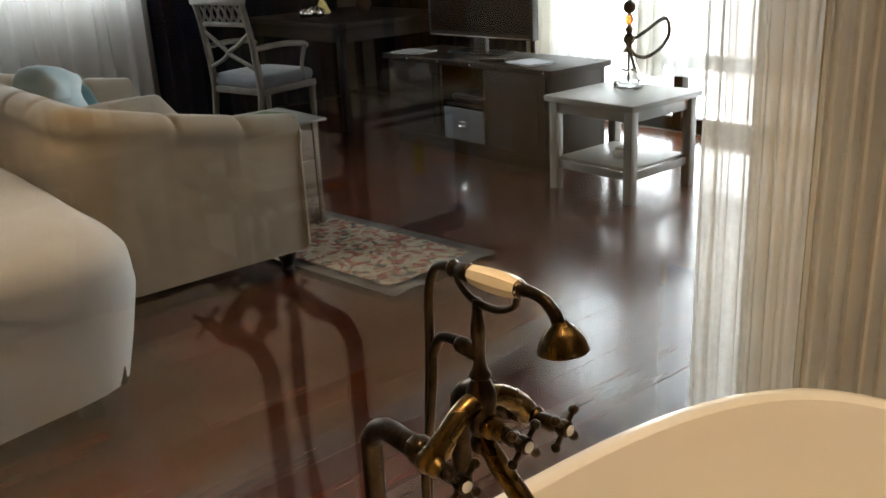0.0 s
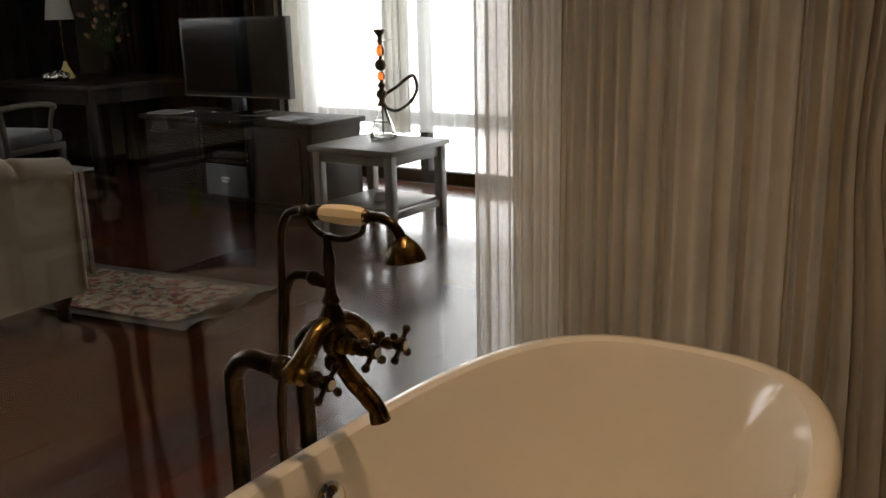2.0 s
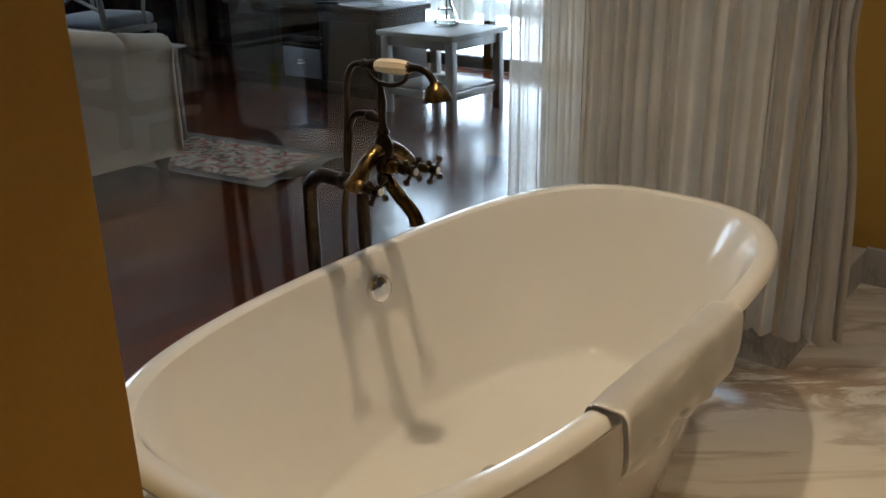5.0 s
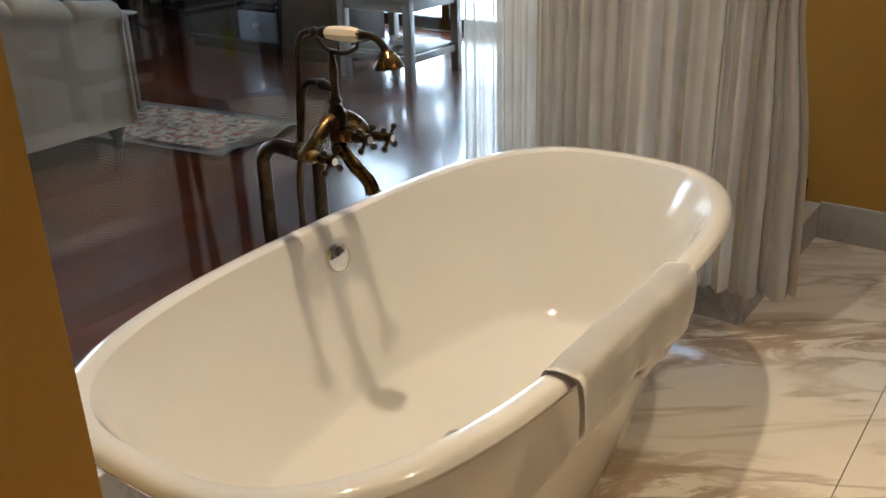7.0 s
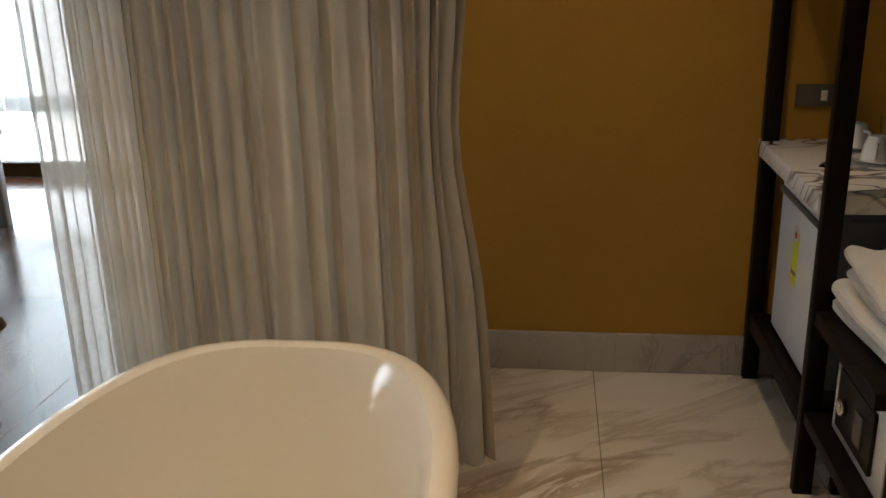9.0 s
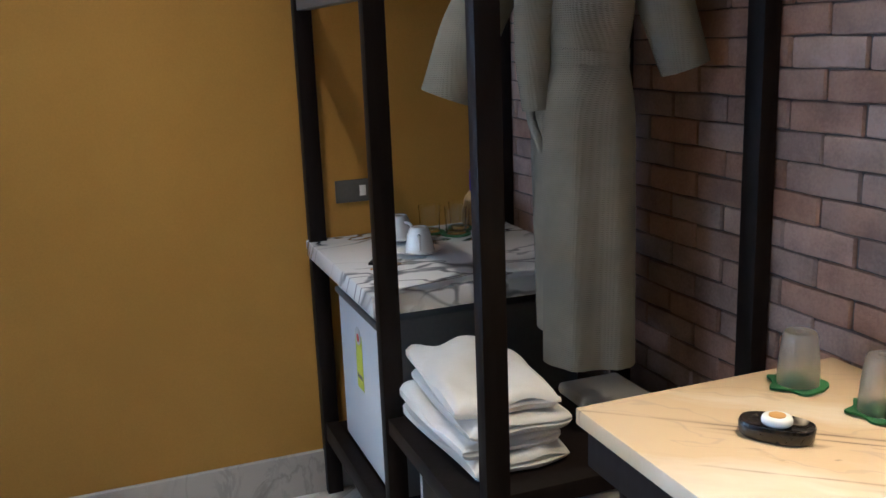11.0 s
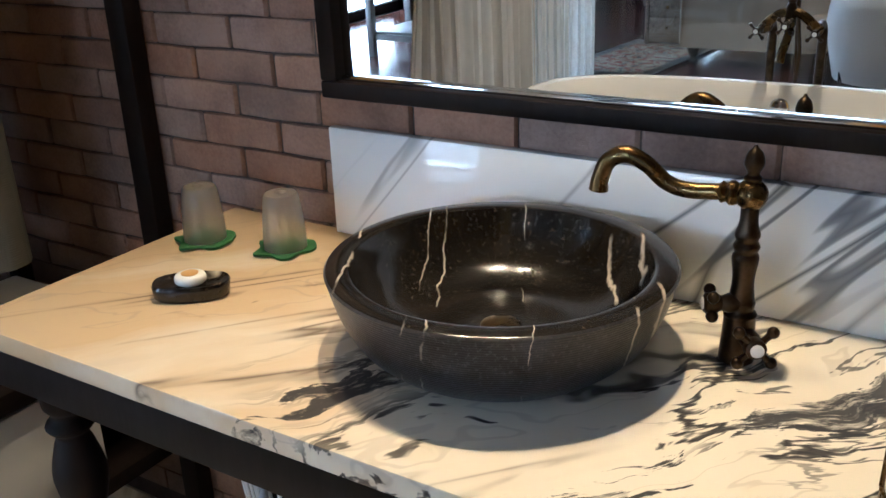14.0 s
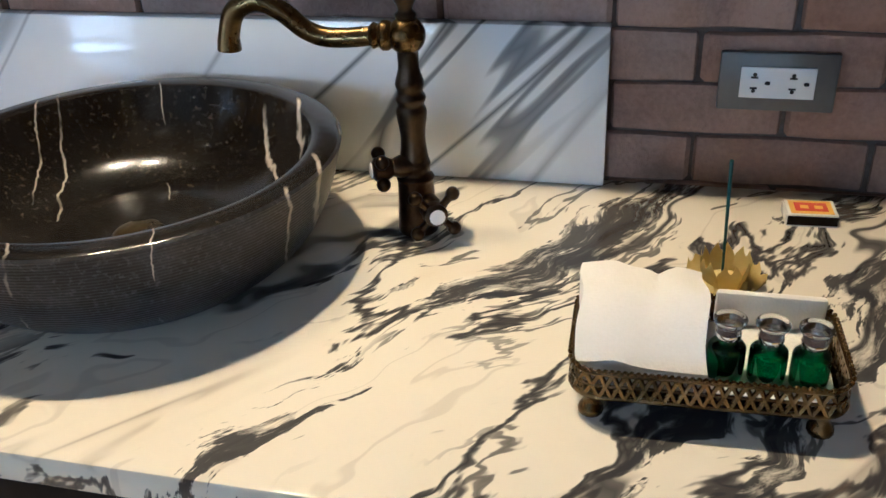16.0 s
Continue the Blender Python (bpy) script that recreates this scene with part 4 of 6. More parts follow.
path = dense(loop, 0.0045)
if len(path) % 2:
    path.pop()
for name, z, r in (("lower_band", 0.0255, 0.0022), ("middle_band", 0.0362, 0.0014), ("upper_band", 0.047, 0.0022)):
    part(name, tube(bmesh.new(), [p + Vector((0, 0, z)) for p in path + path[:1]], r, 8, False), BRONZE, tr)
bm = bmesh.new()
for i, p in enumerate(path):
    q = path[(i + 2) % len(path)]
    if i % 2 == 0:
        tube(bm, [p + Vector((0, 0, 0.026)), q + Vector((0, 0, 0.046))], 0.0021, 5)
        tube(bm, [q + Vector((0, 0, 0.026)), p + Vector((0, 0, 0.046))], 0.0021, 5)
part("pierced_gallery", bm, BRONZE, tr)["kind"] = "stuff"
bm = bmesh.new()
for p in path:
    bmesh.ops.create_icosphere(bm, subdivisions=1, radius=0.0021, matrix=Matrix.Translation(p * 1.012 + Vector((0, 0, 0.0495))))
part("beaded_edge", bm, BRONZE, tr)["kind"] = "stuff"
for x in (-0.082, 0.082):
    for y in (-0.043, 0.043):
        part("claw_foot", L(curved([(0.004, 0.0), (0.009, 0.002), (0.0095, 0.007), (0.006, 0.014), (0.008, 0.022), (0.005, 0.025)], 3), (x, y, 0), 14), BRONZE, tr)
fc = thing("face_cloth", "folded white face cloth in the brass tray", "towel", (0.028, -1.046, VZ + 0.0275), 3)
bm = bmesh.new()
grid = []
for j in range(17):
    v = j / 16
    line = []
    for i in range(15):
        x = -0.047 + 0.094 * i / 14
        y = 0.048 - 0.094 * v
        z = 0.018 + 0.034 * math.sin(min(1.0, v * 1.7) * math.pi / 2) - 0.012 * max(0, v - 0.6) - 0.007 * math.exp(-((x + 0.004 + 0.01 * v) / 0.007) ** 2) * v + 0.004 * math.exp(-((x - 0.02) / 0.012) ** 2)
        z += 0.0022 * math.sin(x * 95 + 1.2 + 3 * v) * v + 0.002 * math.sin(x * 35 - v * 5)
        line.append(bm.verts.new((x + 0.002 * math.sin(v * 9), y, z)))
    grid.append(line)
for a, b in zip(grid, grid[1:]):
    for i in range(14):
        bm.faces.new((a[i], a[i + 1], b[i + 1], b[i]))
rim = [[bm.verts.new((p.co.x, p.co.y, 0.0)) for p in row] for row in (grid[0], grid[-1])]
for row, low in zip((grid[0], grid[-1]), rim):
    for i in range(14):
        bm.faces.new((row[i], row[i + 1], low[i + 1], low[i]))
for col in (0, 14):
    for a, b in zip(grid, grid[1:]):
        p, q = a[col], b[col]
        bm.faces.new((p, q, bm.verts.new((q.co.x, q.co.y, 0.0)), bm.verts.new((p.co.x, p.co.y, 0.0))))
bmesh.ops.remove_doubles(bm, verts=bm.verts, dist=1e-5)
part("cloth", bm, TERRY, fc)
pl = thing("liner_cloth", "white cloth liner in the brass tray", "cloth", (-0.068, -1.044, VZ + 0.0275))
bm = B((-0.043, -0.046, 0.0), (0.045, 0.047, 0.004), 0.0015)
box(bm, (-0.043, -0.05, 0.004), (0.04, -0.042, 0.034), 0.003)
part("cloth", bm, TERRY, pl)
for x, y in ((-0.034, -1.020), (-0.063, -1.019), (-0.092, -1.018)):
    b = thing("toiletry_bottle", "small green glass toiletry bottle with clear stopper", "bottle", (x, y, VZ + 0.032), 0, "toiletry bottles")
    part("flask", L(curved([(0.0122, 0.0), (0.0135, 0.003), (0.0137, 0.021), (0.0128, 0.027), (0.008, 0.0305), (0.0068, 0.033)], 3), seg=24), GREENGLASS, b)
    s = part("stopper", L([(0.0075, 0.0332), (0.0085, 0.034), (0.0088, 0.043), (0.008, 0.044)] + curved([(0.0085, 0.0445), (0.0115, 0.0465), (0.012, 0.0495), (0.009, 0.0515), (0.001, 0.052)], 3), seg=24), PLASTICCLEAR, b, "clear plastic stopper")
    part("thread", L([(0.009, 0.035), (0.0094, 0.0365), (0.009, 0.038)], seg=20, closed=False), CHROME, s)

lo = thing("lotus_incense_holder", "mustard glazed ceramic lotus incense holder", "incense holder", (-0.041, -1.186, VZ), 15)
part("cup", L(curved([(0.014, 0.0), (0.02, 0.004), (0.021, 0.012), (0.012, 0.016), (0.001, 0.016)], 3), seg=20), LOTUS, lo)


def petal(a, out_r, tip_z, width, lean):
    bm = bmesh.new()
    rows = []
    for j in range(6):
        v = j / 5
        r = 0.010 + (out_r - 0.010) * v ** 0.8
        z = 0.004 + tip_z * v ** 1.5
        w = width * math.sqrt(max(0.05, 1 - (max(0.0, v - 0.5) / 0.53) ** 2)) * min(1.0, 0.5 + 1.1 * v)
        rows.append([bm.verts.new((r * math.cos(a) - k * w * math.sin(a) + 0.0, r * math.sin(a) + k * w * math.cos(a), z + 0.0055 * k * k * lean * v)) for k in (-1, -0.5, 0, 0.5, 1)])
    for p, q in zip(rows, rows[1:]):
        for k in range(4):
            bm.faces.new((p[k], p[k + 1], q[k + 1], q[k]))
    bmesh.ops.solidify(bm, geom=list(bm.faces), thickness=0.0016)
    return bm


for k in range(7):
    part("petal", petal(k * 2 * math.pi / 7, 0.036, 0.014, 0.0155, 1.2), LOTUS, lo)
for k in range(6):
    part("petal", petal(k * math.pi / 3 + 0.4, 0.022, 0.028, 0.0125, 1.6), LOTUS, lo)
st = thing("incense_stick", "dark green incense stick in a lotus holder", "incense stick", (-0.039, -1.186, VZ + 0.0165))
part("stick", T([(0, 0, 0), (0.004, 0.001, 0.115)], [0.0011, 0.0017], 8), STICK, st)
mb = thing("matchbox", "small white matchbox with red and yellow print", "matchbox", (-0.131, -1.345, VZ), 3)
part("tray", B((-0.0245, -0.0165, 0.001), (0.0255, 0.0165, 0.0125), 0.0006), CUPWHITE, mb)
part("sleeve", B((-0.025, -0.0175, 0.0), (0.024, 0.0175, 0.0138), 0.0005), CUPWHITE, mb)
part("print", B((-0.0215, -0.0145, 0.0138), (0.0205, 0.0145, 0.0142)), YELLOW, mb, "yellow printed panel")
part("emblem", B((-0.0165, -0.0095, 0.0142), (0.0155, 0.0095, 0.0145), 0.0001), RED, mb, "red printed panel")
for x in (-0.008, 0.006):
    part("mark", B((x - 0.004, -0.003, 0.0145), (x + 0.004, 0.004, 0.0147)), YELLOW, mb)
part("striker", B((-0.025, 0.0175, 0.002), (0.024, 0.0179, 0.012)), WENGE, mb, "dark brown striking strip")

sk = thing("power_socket", "grey double socket plate on the brick wall", "socket", (-0.088, BACK + 0.008, 0.928))
part("plate", B((-0.058, 0.0, -0.031), (0.058, 0.008, 0.031), 0.002), GREY, sk)
ins = part("insert", B((-0.037, 0.008, -0.0165), (0.037, 0.0105, 0.0165), 0.0008), CUPWHITE, sk, "white socket insert")
for x in (-0.019, 0.019):
    for dx, dz, way in ((0.004, 0.0075, 1), (0.004, -0.0075, -1), (-0.0085, 0.0, 0)):
        bm = L([(0.0021, 0.0), (0.0021, 0.0006)], (x + dx, 0.0104, dz + 0.0012 * way), 12, along((0, 1, 0)))
        if way:
            box(bm, (x + dx - 0.0036, 0.0104, dz - 0.0018 * way - 0.001), (x + dx + 0.0036, 0.011, dz - 0.0018 * way + 0.001))
        else:
            box(bm, (x + dx - 0.0032, 0.0104, dz - 0.0018), (x + dx, 0.011, dz + 0.0018))
        part("slot", bm, DARK, ins)

# ---- wire laundry basket below the worktop ----
bk = thing("laundry_basket", "white wire laundry basket under the vanity", "basket", (0.70, -1.13, 0.191), -8)


def basket_loop(a, b, z, n=48):
    return [Vector(v) for v in oval(0, 0, a, b, z, n, 3.0)]


for name, a, b, z, r in (("rim", 0.235, 0.155, 0.43, 0.006), ("hoop", 0.205, 0.135, 0.22, 0.0028), ("foot_ring", 0.18, 0.12, 0.008, 0.005)):
    p = basket_loop(a, b, z)
    part(name, tube(bmesh.new(), p + p[:1], r, 8, False), WHITE, bk)
hi, lo_ = basket_loop(0.235, 0.155, 0.43, 60), basket_loop(0.18, 0.12, 0.008, 60)
for p, q in zip(hi, lo_):
    part("wire", tube(bmesh.new(), [p, q], 0.0026, 6), WHITE, bk)
part("base_plate", ovals([(0.178, 0.118, 0.006, 3.0), (0.178, 0.118, 0.012, 3.0)]), WHITE, bk)
part("handle", T([(0.06, 0.158, 0.432), (0.04, 0.185, 0.428), (0.0, 0.192, 0.425), (-0.045, 0.185, 0.428), (-0.065, 0.158, 0.432)], 0.006, 10), WHITE, bk)
part("side_board", B((-0.06, -0.12, 0.02), (-0.05, 0.11, 0.40), 0.003), WHITE, bk, "white flat panel inside")

# ---- open wardrobe and minibar ----
wr = thing("open_wardrobe", "open wardrobe frame in dark stained wood", "wardrobe", (0, -0.765, 0))
PX = [(2.60, 2.642, 2.60, 2.642), (1.905, 1.94, 1.905, 1.94), (1.42, 1.458, 1.40, 1.45)]
for x0, x1, b0, b1 in PX:
    part("front_post", B((x0, -0.025 - (0.05 if x0 < 1.6 else 0.0), 0.0), (x1, 0.025 - (0.05 if x0 < 1.6 else 0.0), 2.2), 0.003), WENGE, wr)
    part("back_post", B((b0, -0.645, 0.0), (b1, -0.605, 2.2), 0.003), WENGE, wr)
    part("foot_rail", B((x0 + 0.004, -0.605, 0.0), (x1 - 0.004, -0.075, 0.04), 0.002), WENGE, wr)
    part("top_rail", B((x0 + 0.004, -0.605, 2.14), (x1 - 0.004, -0.075, 2.19), 0.002), WENGE, wr)
part("lower_rail", B((1.94, -0.022, 0.185), (2.60, 0.018, 0.245), 0.002), WENGE, wr)
part("header", B((1.94, -0.022, 1.495), (2.60, 0.018, 1.56), 0.002), GREY, wr)
part("bottom_shelf", B((1.452, -0.60, 0.215), (1.905, 0.018, 0.25), 0.002), WENGE, wr)
part("fridge_shelf", B((1.94, -0.60, 0.20), (2.60, -0.022, 0.242), 0.002), WENGE, wr)
part("towel_shelf", B((1.452, -0.60, 0.495), (1.905, 0.018, 0.535), 0.002), WENGE, wr)
part("top_shelf", B((1.46, -0.60, 2.06), (2.60, 0.0, 2.10), 0.002), WENGE, wr)
part("clothes_rail", T([(1.452, -0.33, 1.83), (1.905, -0.33, 1.83)], 0.012, 14), CHROME, wr)
part("clothes_rail", T([(1.94, -0.33, 1.83), (2.60, -0.33, 1.83)], 0.012, 14), CHROME, wr)
mt = thing("stone_counter", "white marble counter slab above the small fridge", "counter", (2.29, -1.07, 0.775))
part("slab", B((-0.348, -0.30, 0.0), (0.352, 0.335, 0.05), 0.002), SPLASH, mt)
fr = thing("minibar_fridge", "small white minibar fridge with a yellow sticker", "fridge", (2.26, -1.05, 0.243))
part("cabinet", B((-0.22, -0.28, 0.0), (0.235, 0.22, 0.485), 0.006), GREY, fr)
dr = part("door", B((-0.22, 0.223, 0.01), (0.235, 0.262, 0.485), 0.008), WHITE, fr, "white fridge door")
part("handle", B((-0.205, 0.262, 0.455), (0.225, 0.274, 0.472), 0.004), GREY, dr, "grey grip strip")
stk = part("sticker", B((0.0, 0.2622, 0.22), (0.062, 0.2632, 0.38), 0.0002), LIME, dr, "yellow and white energy label")
part("sticker_top", L([(0.026, 0.0), (0.026, 0.0008)], (0.031, 0.2632, 0.375), 24, along((0, 1, 0))), PAPER, stk)
part("sticker_mark", L([(0.012, 0.0), (0.012, 0.0004)], (0.031, 0.2641, 0.37), 16, along((0, 1, 0))), RED, stk)
part("sticker_line", B((0.008, 0.2633, 0.25), (0.054, 0.2637, 0.262)), GREY, stk)
sf = thing("hotel_safe", "white safe with a dark keypad door", "safe", (1.655, -1.02, 0.25))
part("body", B((-0.175, -0.2, 0.0), (0.18, 0.225, 0.225), 0.004), WHITE, sf)
dd = part("door", B((-0.115, 0.2255, 0.035), (0.13, 0.236, 0.19), 0.004), DARK, sf, "dark grey safe door")
part("keypad", B((-0.06, 0.236, 0.07), (-0.01, 0.241, 0.15), 0.002), GREY, dd)
part("knob", L(curved([(0.02, 0.0), (0.022, 0.01), (0.016, 0.016), (0.001, 0.017)], 3), (0.07, 0.236, 0.11), 20, along((0, 1, 0))), CHROME, dd)

# folded towels on the shelf
for k, (z, h, w) in enumerate(((0.536, 0.041, 0.0), (0.577, 0.042, 0.012), (0.619, 0.043, -0.008), (0.662, 0.052, 0.004))):
    t = thing("folded_towel", "thick white folded bath towel in a stack", "towel", (1.715 + w, -0.905 + w, z), 3 - 2 * k, "stack of folded towels")
    bm = bmesh.new()
    rnd = random.Random(k)
    r = h / 2 - 0.0006
    rings = []
    half = 0.195
    outline = []
    for side in (1, -1):
        outline += [(side * (half - r + r * math.cos(q) - 0.007 * math.exp(-(math.sin(q) / 0.16) ** 2)), side * r * math.sin(q)) for q in np.linspace(-math.pi / 2, math.pi / 2, 13)]
        outline += [(side * (half - r) * (1 - 2 * q), side * r) for q in np.linspace(0, 1, 16)[1:-1]]
    for j in range(21):
        u = math.sin(math.pi / 2 * (-1 + j / 10))
        y = 0.112 * u
        kz = (1 - abs(u) ** 16) ** 0.5 if abs(u) < 0.999 else 0.4
        kx = 1 - 0.02 * abs(u) ** 12
        ring_ = []
        for x, up in outline:
            wob = 0.005 * math.sin(x * 19 + u * 4 + k * 2) + 0.003 * math.sin(x * 41 - u * 7)
            if k == 3:
                wob += 0.026 * math.exp(-((x - 0.02) / 0.10) ** 2) * (1 - u * u) - 0.006
            ring_.append(bm.verts.new((x * kx + 0.005 * math.sin(u * 5 + k), y + 0.004 * math.sin(x * 13 + k), r + up * kz + (wob if up > 0 else 0.0))))
        rings.append(ring_)
    for p, q in zip(rings, rings[1:]):
        bridge(bm, p, q)
    bm.faces.new(rings[0][::-1])
    bm.faces.new(rings[-1])
    part("cloth", bm, TERRY, t)
ft = thing("flat_towel", "flat white towel lying on the wardrobe shelf", "towel", (1.72, -1.26, 0.536))
part("cloth", B((-0.155, -0.085, 0.0), (0.15, 0.085, 0.03), 0.012, 3), TERRY, ft)


# ---- bathrobes ----
def garment(name, label, x, y, z_top, z_hem, w_top, w_hem, sleeves, belt, seed):
    g = thing(name, label, "bathrobe", (x, y, 0), 61, "bathrobes")
    bm = bmesh.new()
    rows = 34
    rings = []
    for j in range(rows + 1):
        v = j / rows
        z = z_top + (z_hem - z_top) * v
        w = w_top + (w_hem - w_top) * v
        if belt:
            w *= 1 - 0.16 * math.exp(-((z - belt) / 0.07) ** 2)
        w *= 0.35 + 0.65 * min(1.0, v * 9)
        d = 0.05 + 0.025 * v
        if belt:
            d *= 1 - 0.25 * math.exp(-((z - belt) / 0.06) ** 2)
        r = []
        for i in range(56):
            a = 2 * math.pi * i / 56
            f = 1 + (0.10 * math.sin(5 * a + seed + 0.8 * v) + 0.06 * math.sin(9 * a + 2 * seed)) * (0.25 + 0.75 * v)
            r.append(bm.verts.new((w / 2 * math.copysign(abs(math.cos(a)) ** 0.8, math.cos(a)) * (1 + 0.03 * math.sin(3 * a + seed)), d * math.sin(a) * f, z)))
        rings.append(r)
    for p, q in zip(rings, rings[1:]):
        bridge(bm, p, q)
    bm.faces.new(rings[0][::-1])
    bm.faces.new(rings[-1])
    part("body", bm, WAFFLE, g)
    for pts, rad in sleeves:
        part("sleeve", tube(bmesh.new(), smooth_path(pts, 6), rad, 18), WAFFLE, g)
    if belt:
        bm = bmesh.new()
        p = [Vector((math.cos(a) * (w_top * 0.44), math.sin(a) * 0.055, belt + 0.006 * math.sin(2 * a))) for a in np.linspace(0, 2 * math.pi, 40)]
        for a, b in zip(p, p[1:]):
            q = [bm.verts.new(c) for c in (a - Vector((0, 0, 0.014)), b - Vector((0, 0, 0.014)), b + Vector((0, 0, 0.014)), a + Vector((0, 0, 0.014)))]
            bm.faces.new(q)
        bmesh.ops.remove_doubles(bm, verts=bm.verts, dist=1e-5)
        bmesh.ops.solidify(bm, geom=list(bm.faces), thickness=0.006)
        part("belt", bm, WAFFLE, g)
        part("belt_end", T([(0.09, -0.05, belt), (0.11, -0.06, belt - 0.07), (0.125, -0.055, belt - 0.12), (0.10, -0.05, belt - 0.2)], 0.010, 10), WAFFLE, g)
    h = part("hanger", T([(-0.19, 0, z_top - 0.05), (-0.1, 0, z_top + 0.0), (0, 0, z_top + 0.03), (0.1, 0, z_top), (0.19, 0, z_top - 0.05)], 0.009, 10), CHESTWOOD, g, "wooden hanger")
    part("hook", T([(0, 0, z_top + 0.03), (0, 0, z_top + 0.075), (0, -0.018, z_top + 0.10), (0, -0.005, z_top + 0.122), (0, 0.018, z_top + 0.115)], 0.003, 8), CHROME, h)
    return g


garment("bathrobe", "long grey waffle cotton bathrobe with a tied belt", 1.655, -1.145, 1.72, 0.70, 0.185, 0.20, [
    ([(-0.07, 0.0, 1.66), (-0.12, -0.02, 1.56), (-0.155, -0.025, 1.45), (-0.195, -0.03, 1.325)], [0.05, 0.058, 0.056, 0.052]),
    ([(0.07, 0.0, 1.66), (0.105, 0.01, 1.5), (0.115, 0.0, 1.36), (0.11, 0.0, 1.25)], [0.05, 0.045, 0.038, 0.03])], 1.355, 1.0)
garment("bathrobe", "grey waffle bathrobe hanging behind another one", 1.80, -1.165, 1.72, 0.735, 0.17, 0.135, [
    ([(0.06, 0.0, 1.66), (0.13, 0.03, 1.55), (0.20, 0.05, 1.42), (0.255, 0.06, 1.275)], [0.05, 0.062, 0.066, 0.062])], 0, 2.3)

# ---- on the minibar ----
for x, y, a in ((2.493, -0.985, 200), (2.30, -0.98, 160)):
    s = thing("saucer", "white china saucer on the minibar", "saucer", (x, y, 0.826), 0, "saucers")
    part("plate", L(curved([(0.03, 0.0), (0.045, 0.004), (0.066, 0.011), (0.068, 0.0125), (0.064, 0.0125), (0.04, 0.006), (0.001, 0.005)], 3), seg=36), CUPWHITE, s)
    c = thing("coffee_cup", "upturned white china cup on a saucer", "cup", (x, y, 0.833), a, "coffee cups")
    part("bowl", L(curved([(0.041, 0.0), (0.038, 0.02), (0.031, 0.05), (0.025, 0.066), (0.022, 0.069)], 3) + [(0.018, 0.069), (0.017, 0.066), (0.001, 0.065)], seg=32), CUPWHITE, c)
    part("ear", T([(0.03, 0, 0.05), (0.052, 0, 0.048), (0.06, 0, 0.032), (0.05, 0, 0.016), (0.037, 0, 0.014)], 0.0045, 8), CUPWHITE, c)
for x, y in ((2.545, -1.10), (2.48, -1.16), (2.55, -1.20)):
    c = thing("leaf_coaster", "green felt leaf-shaped coaster on the minibar", "coaster", (x, y, 0.826), 0, "leaf coasters")
    part("felt", L([(0.045, 0.0), (0.046, 0.002), (0.044, 0.004)], seg=24), LEAF, c)
    g = thing("tumbler", "clear drinking glass on the minibar", "glass", (x, y, 0.8305), 0, "tumblers")
    part("glass", L([(0.03, 0.0), (0.034, 0.08), (0.0325, 0.08), (0.0285, 0.006), (0.001, 0.005)], seg=30), GLASS, g)
bo = thing("snack_jar", "small bottle with purple neck and amber body", "bottle", (2.585, -1.265, 0.826))
part("body", L(curved([(0.03, 0.0), (0.032, 0.01), (0.032, 0.08), (0.014, 0.11)], 3), seg=24), CORK, bo)
part("neck", L([(0.013, 0.11), (0.013, 0.17), (0.012, 0.175)], seg=20), PURPLE, bo, "purple striped neck")
for k in range(4):
    s = thing("sachet", "small printed coffee sachet on the minibar", "sachet", (2.2 + 0.035 * k, -0.85 - 0.02 * (k % 2), 0.826), 30 + 14 * k, "sachets")
    part("packet", B((-0.015, -0.045, 0.0), (0.015, 0.045, 0.003 + 0.002 * k), 0.001), (CORK, PAPER, WENGE, SKYBLUE)[k], s)
s2 = thing("light_switch", "grey switch plate with a white rocker", "switch", (EAST - 0.001, -0.893, 0.962))
part("plate", B((-0.009, -0.058, -0.034), (0.0, 0.058, 0.034), 0.002), GREY, s2)
part("rocker", B((-0.012, -0.036, -0.016), (-0.009, -0.016, 0.016), 0.001), CUPWHITE, s2, "white rocker")

# ---- living room ----
ec = thing("window_sheer", "white sheer curtain in front of a bright window", "curtain", (4.72, 2.9, 0))
for k, (a, b) in enumerate(((1.82, 0.72), (0.72, -0.42), (-0.42, -1.7))):
    part("panel", drape(((0.0, a), (0.0, b)), ((0.0, a), (0.0, b)), 2.6, 0.52, 11, 0.028, 20 + k, rows=6, thick=0.0), SHEER, ec)
gd = thing("gathered_curtain", "cream curtain gathered beside the window panes", "curtain", (4.66, 2.9, 0))
for a, b, k in ((1.80, 1.50, 4), (0.80, 0.56, 4), (-0.72, -1.1, 5)):
    part("panel", drape(((0.0, a), (0.0, b)), ((0.0, a), (0.0, b)), 2.6, 0.515, k, 0.03, 60 + k, rows=6, thick=0.0), GATHER, gd)
bo = thing("blackout_curtain", "heavy charcoal blackout curtain beside the window", "curtain", (4.66, 5.6, 0))
part("panel", drape(((0.0, 0.95), (0.0, -1.02)), ((0.0, 0.95), (0.0, -1.02)), 2.6, STEP + 0.01, 17, 0.035, 31, rows=6), BLACKOUT, bo)
nv = thing("navy_curtain", "heavy navy blackout curtain on the far wall", "curtain", (3.6, 6.66, 0))
part("panel", drape(((-0.9, 0.0), (0.78, 0.0)), ((-0.9, 0.0), (0.78, 0.0)), 2.6, STEP + 0.01, 14, 0.04, 33, rows=6), NAVY, nv)
fs = thing("far_sheer", "white sheer curtain on the far window", "curtain", (1.55, 6.7, 0))
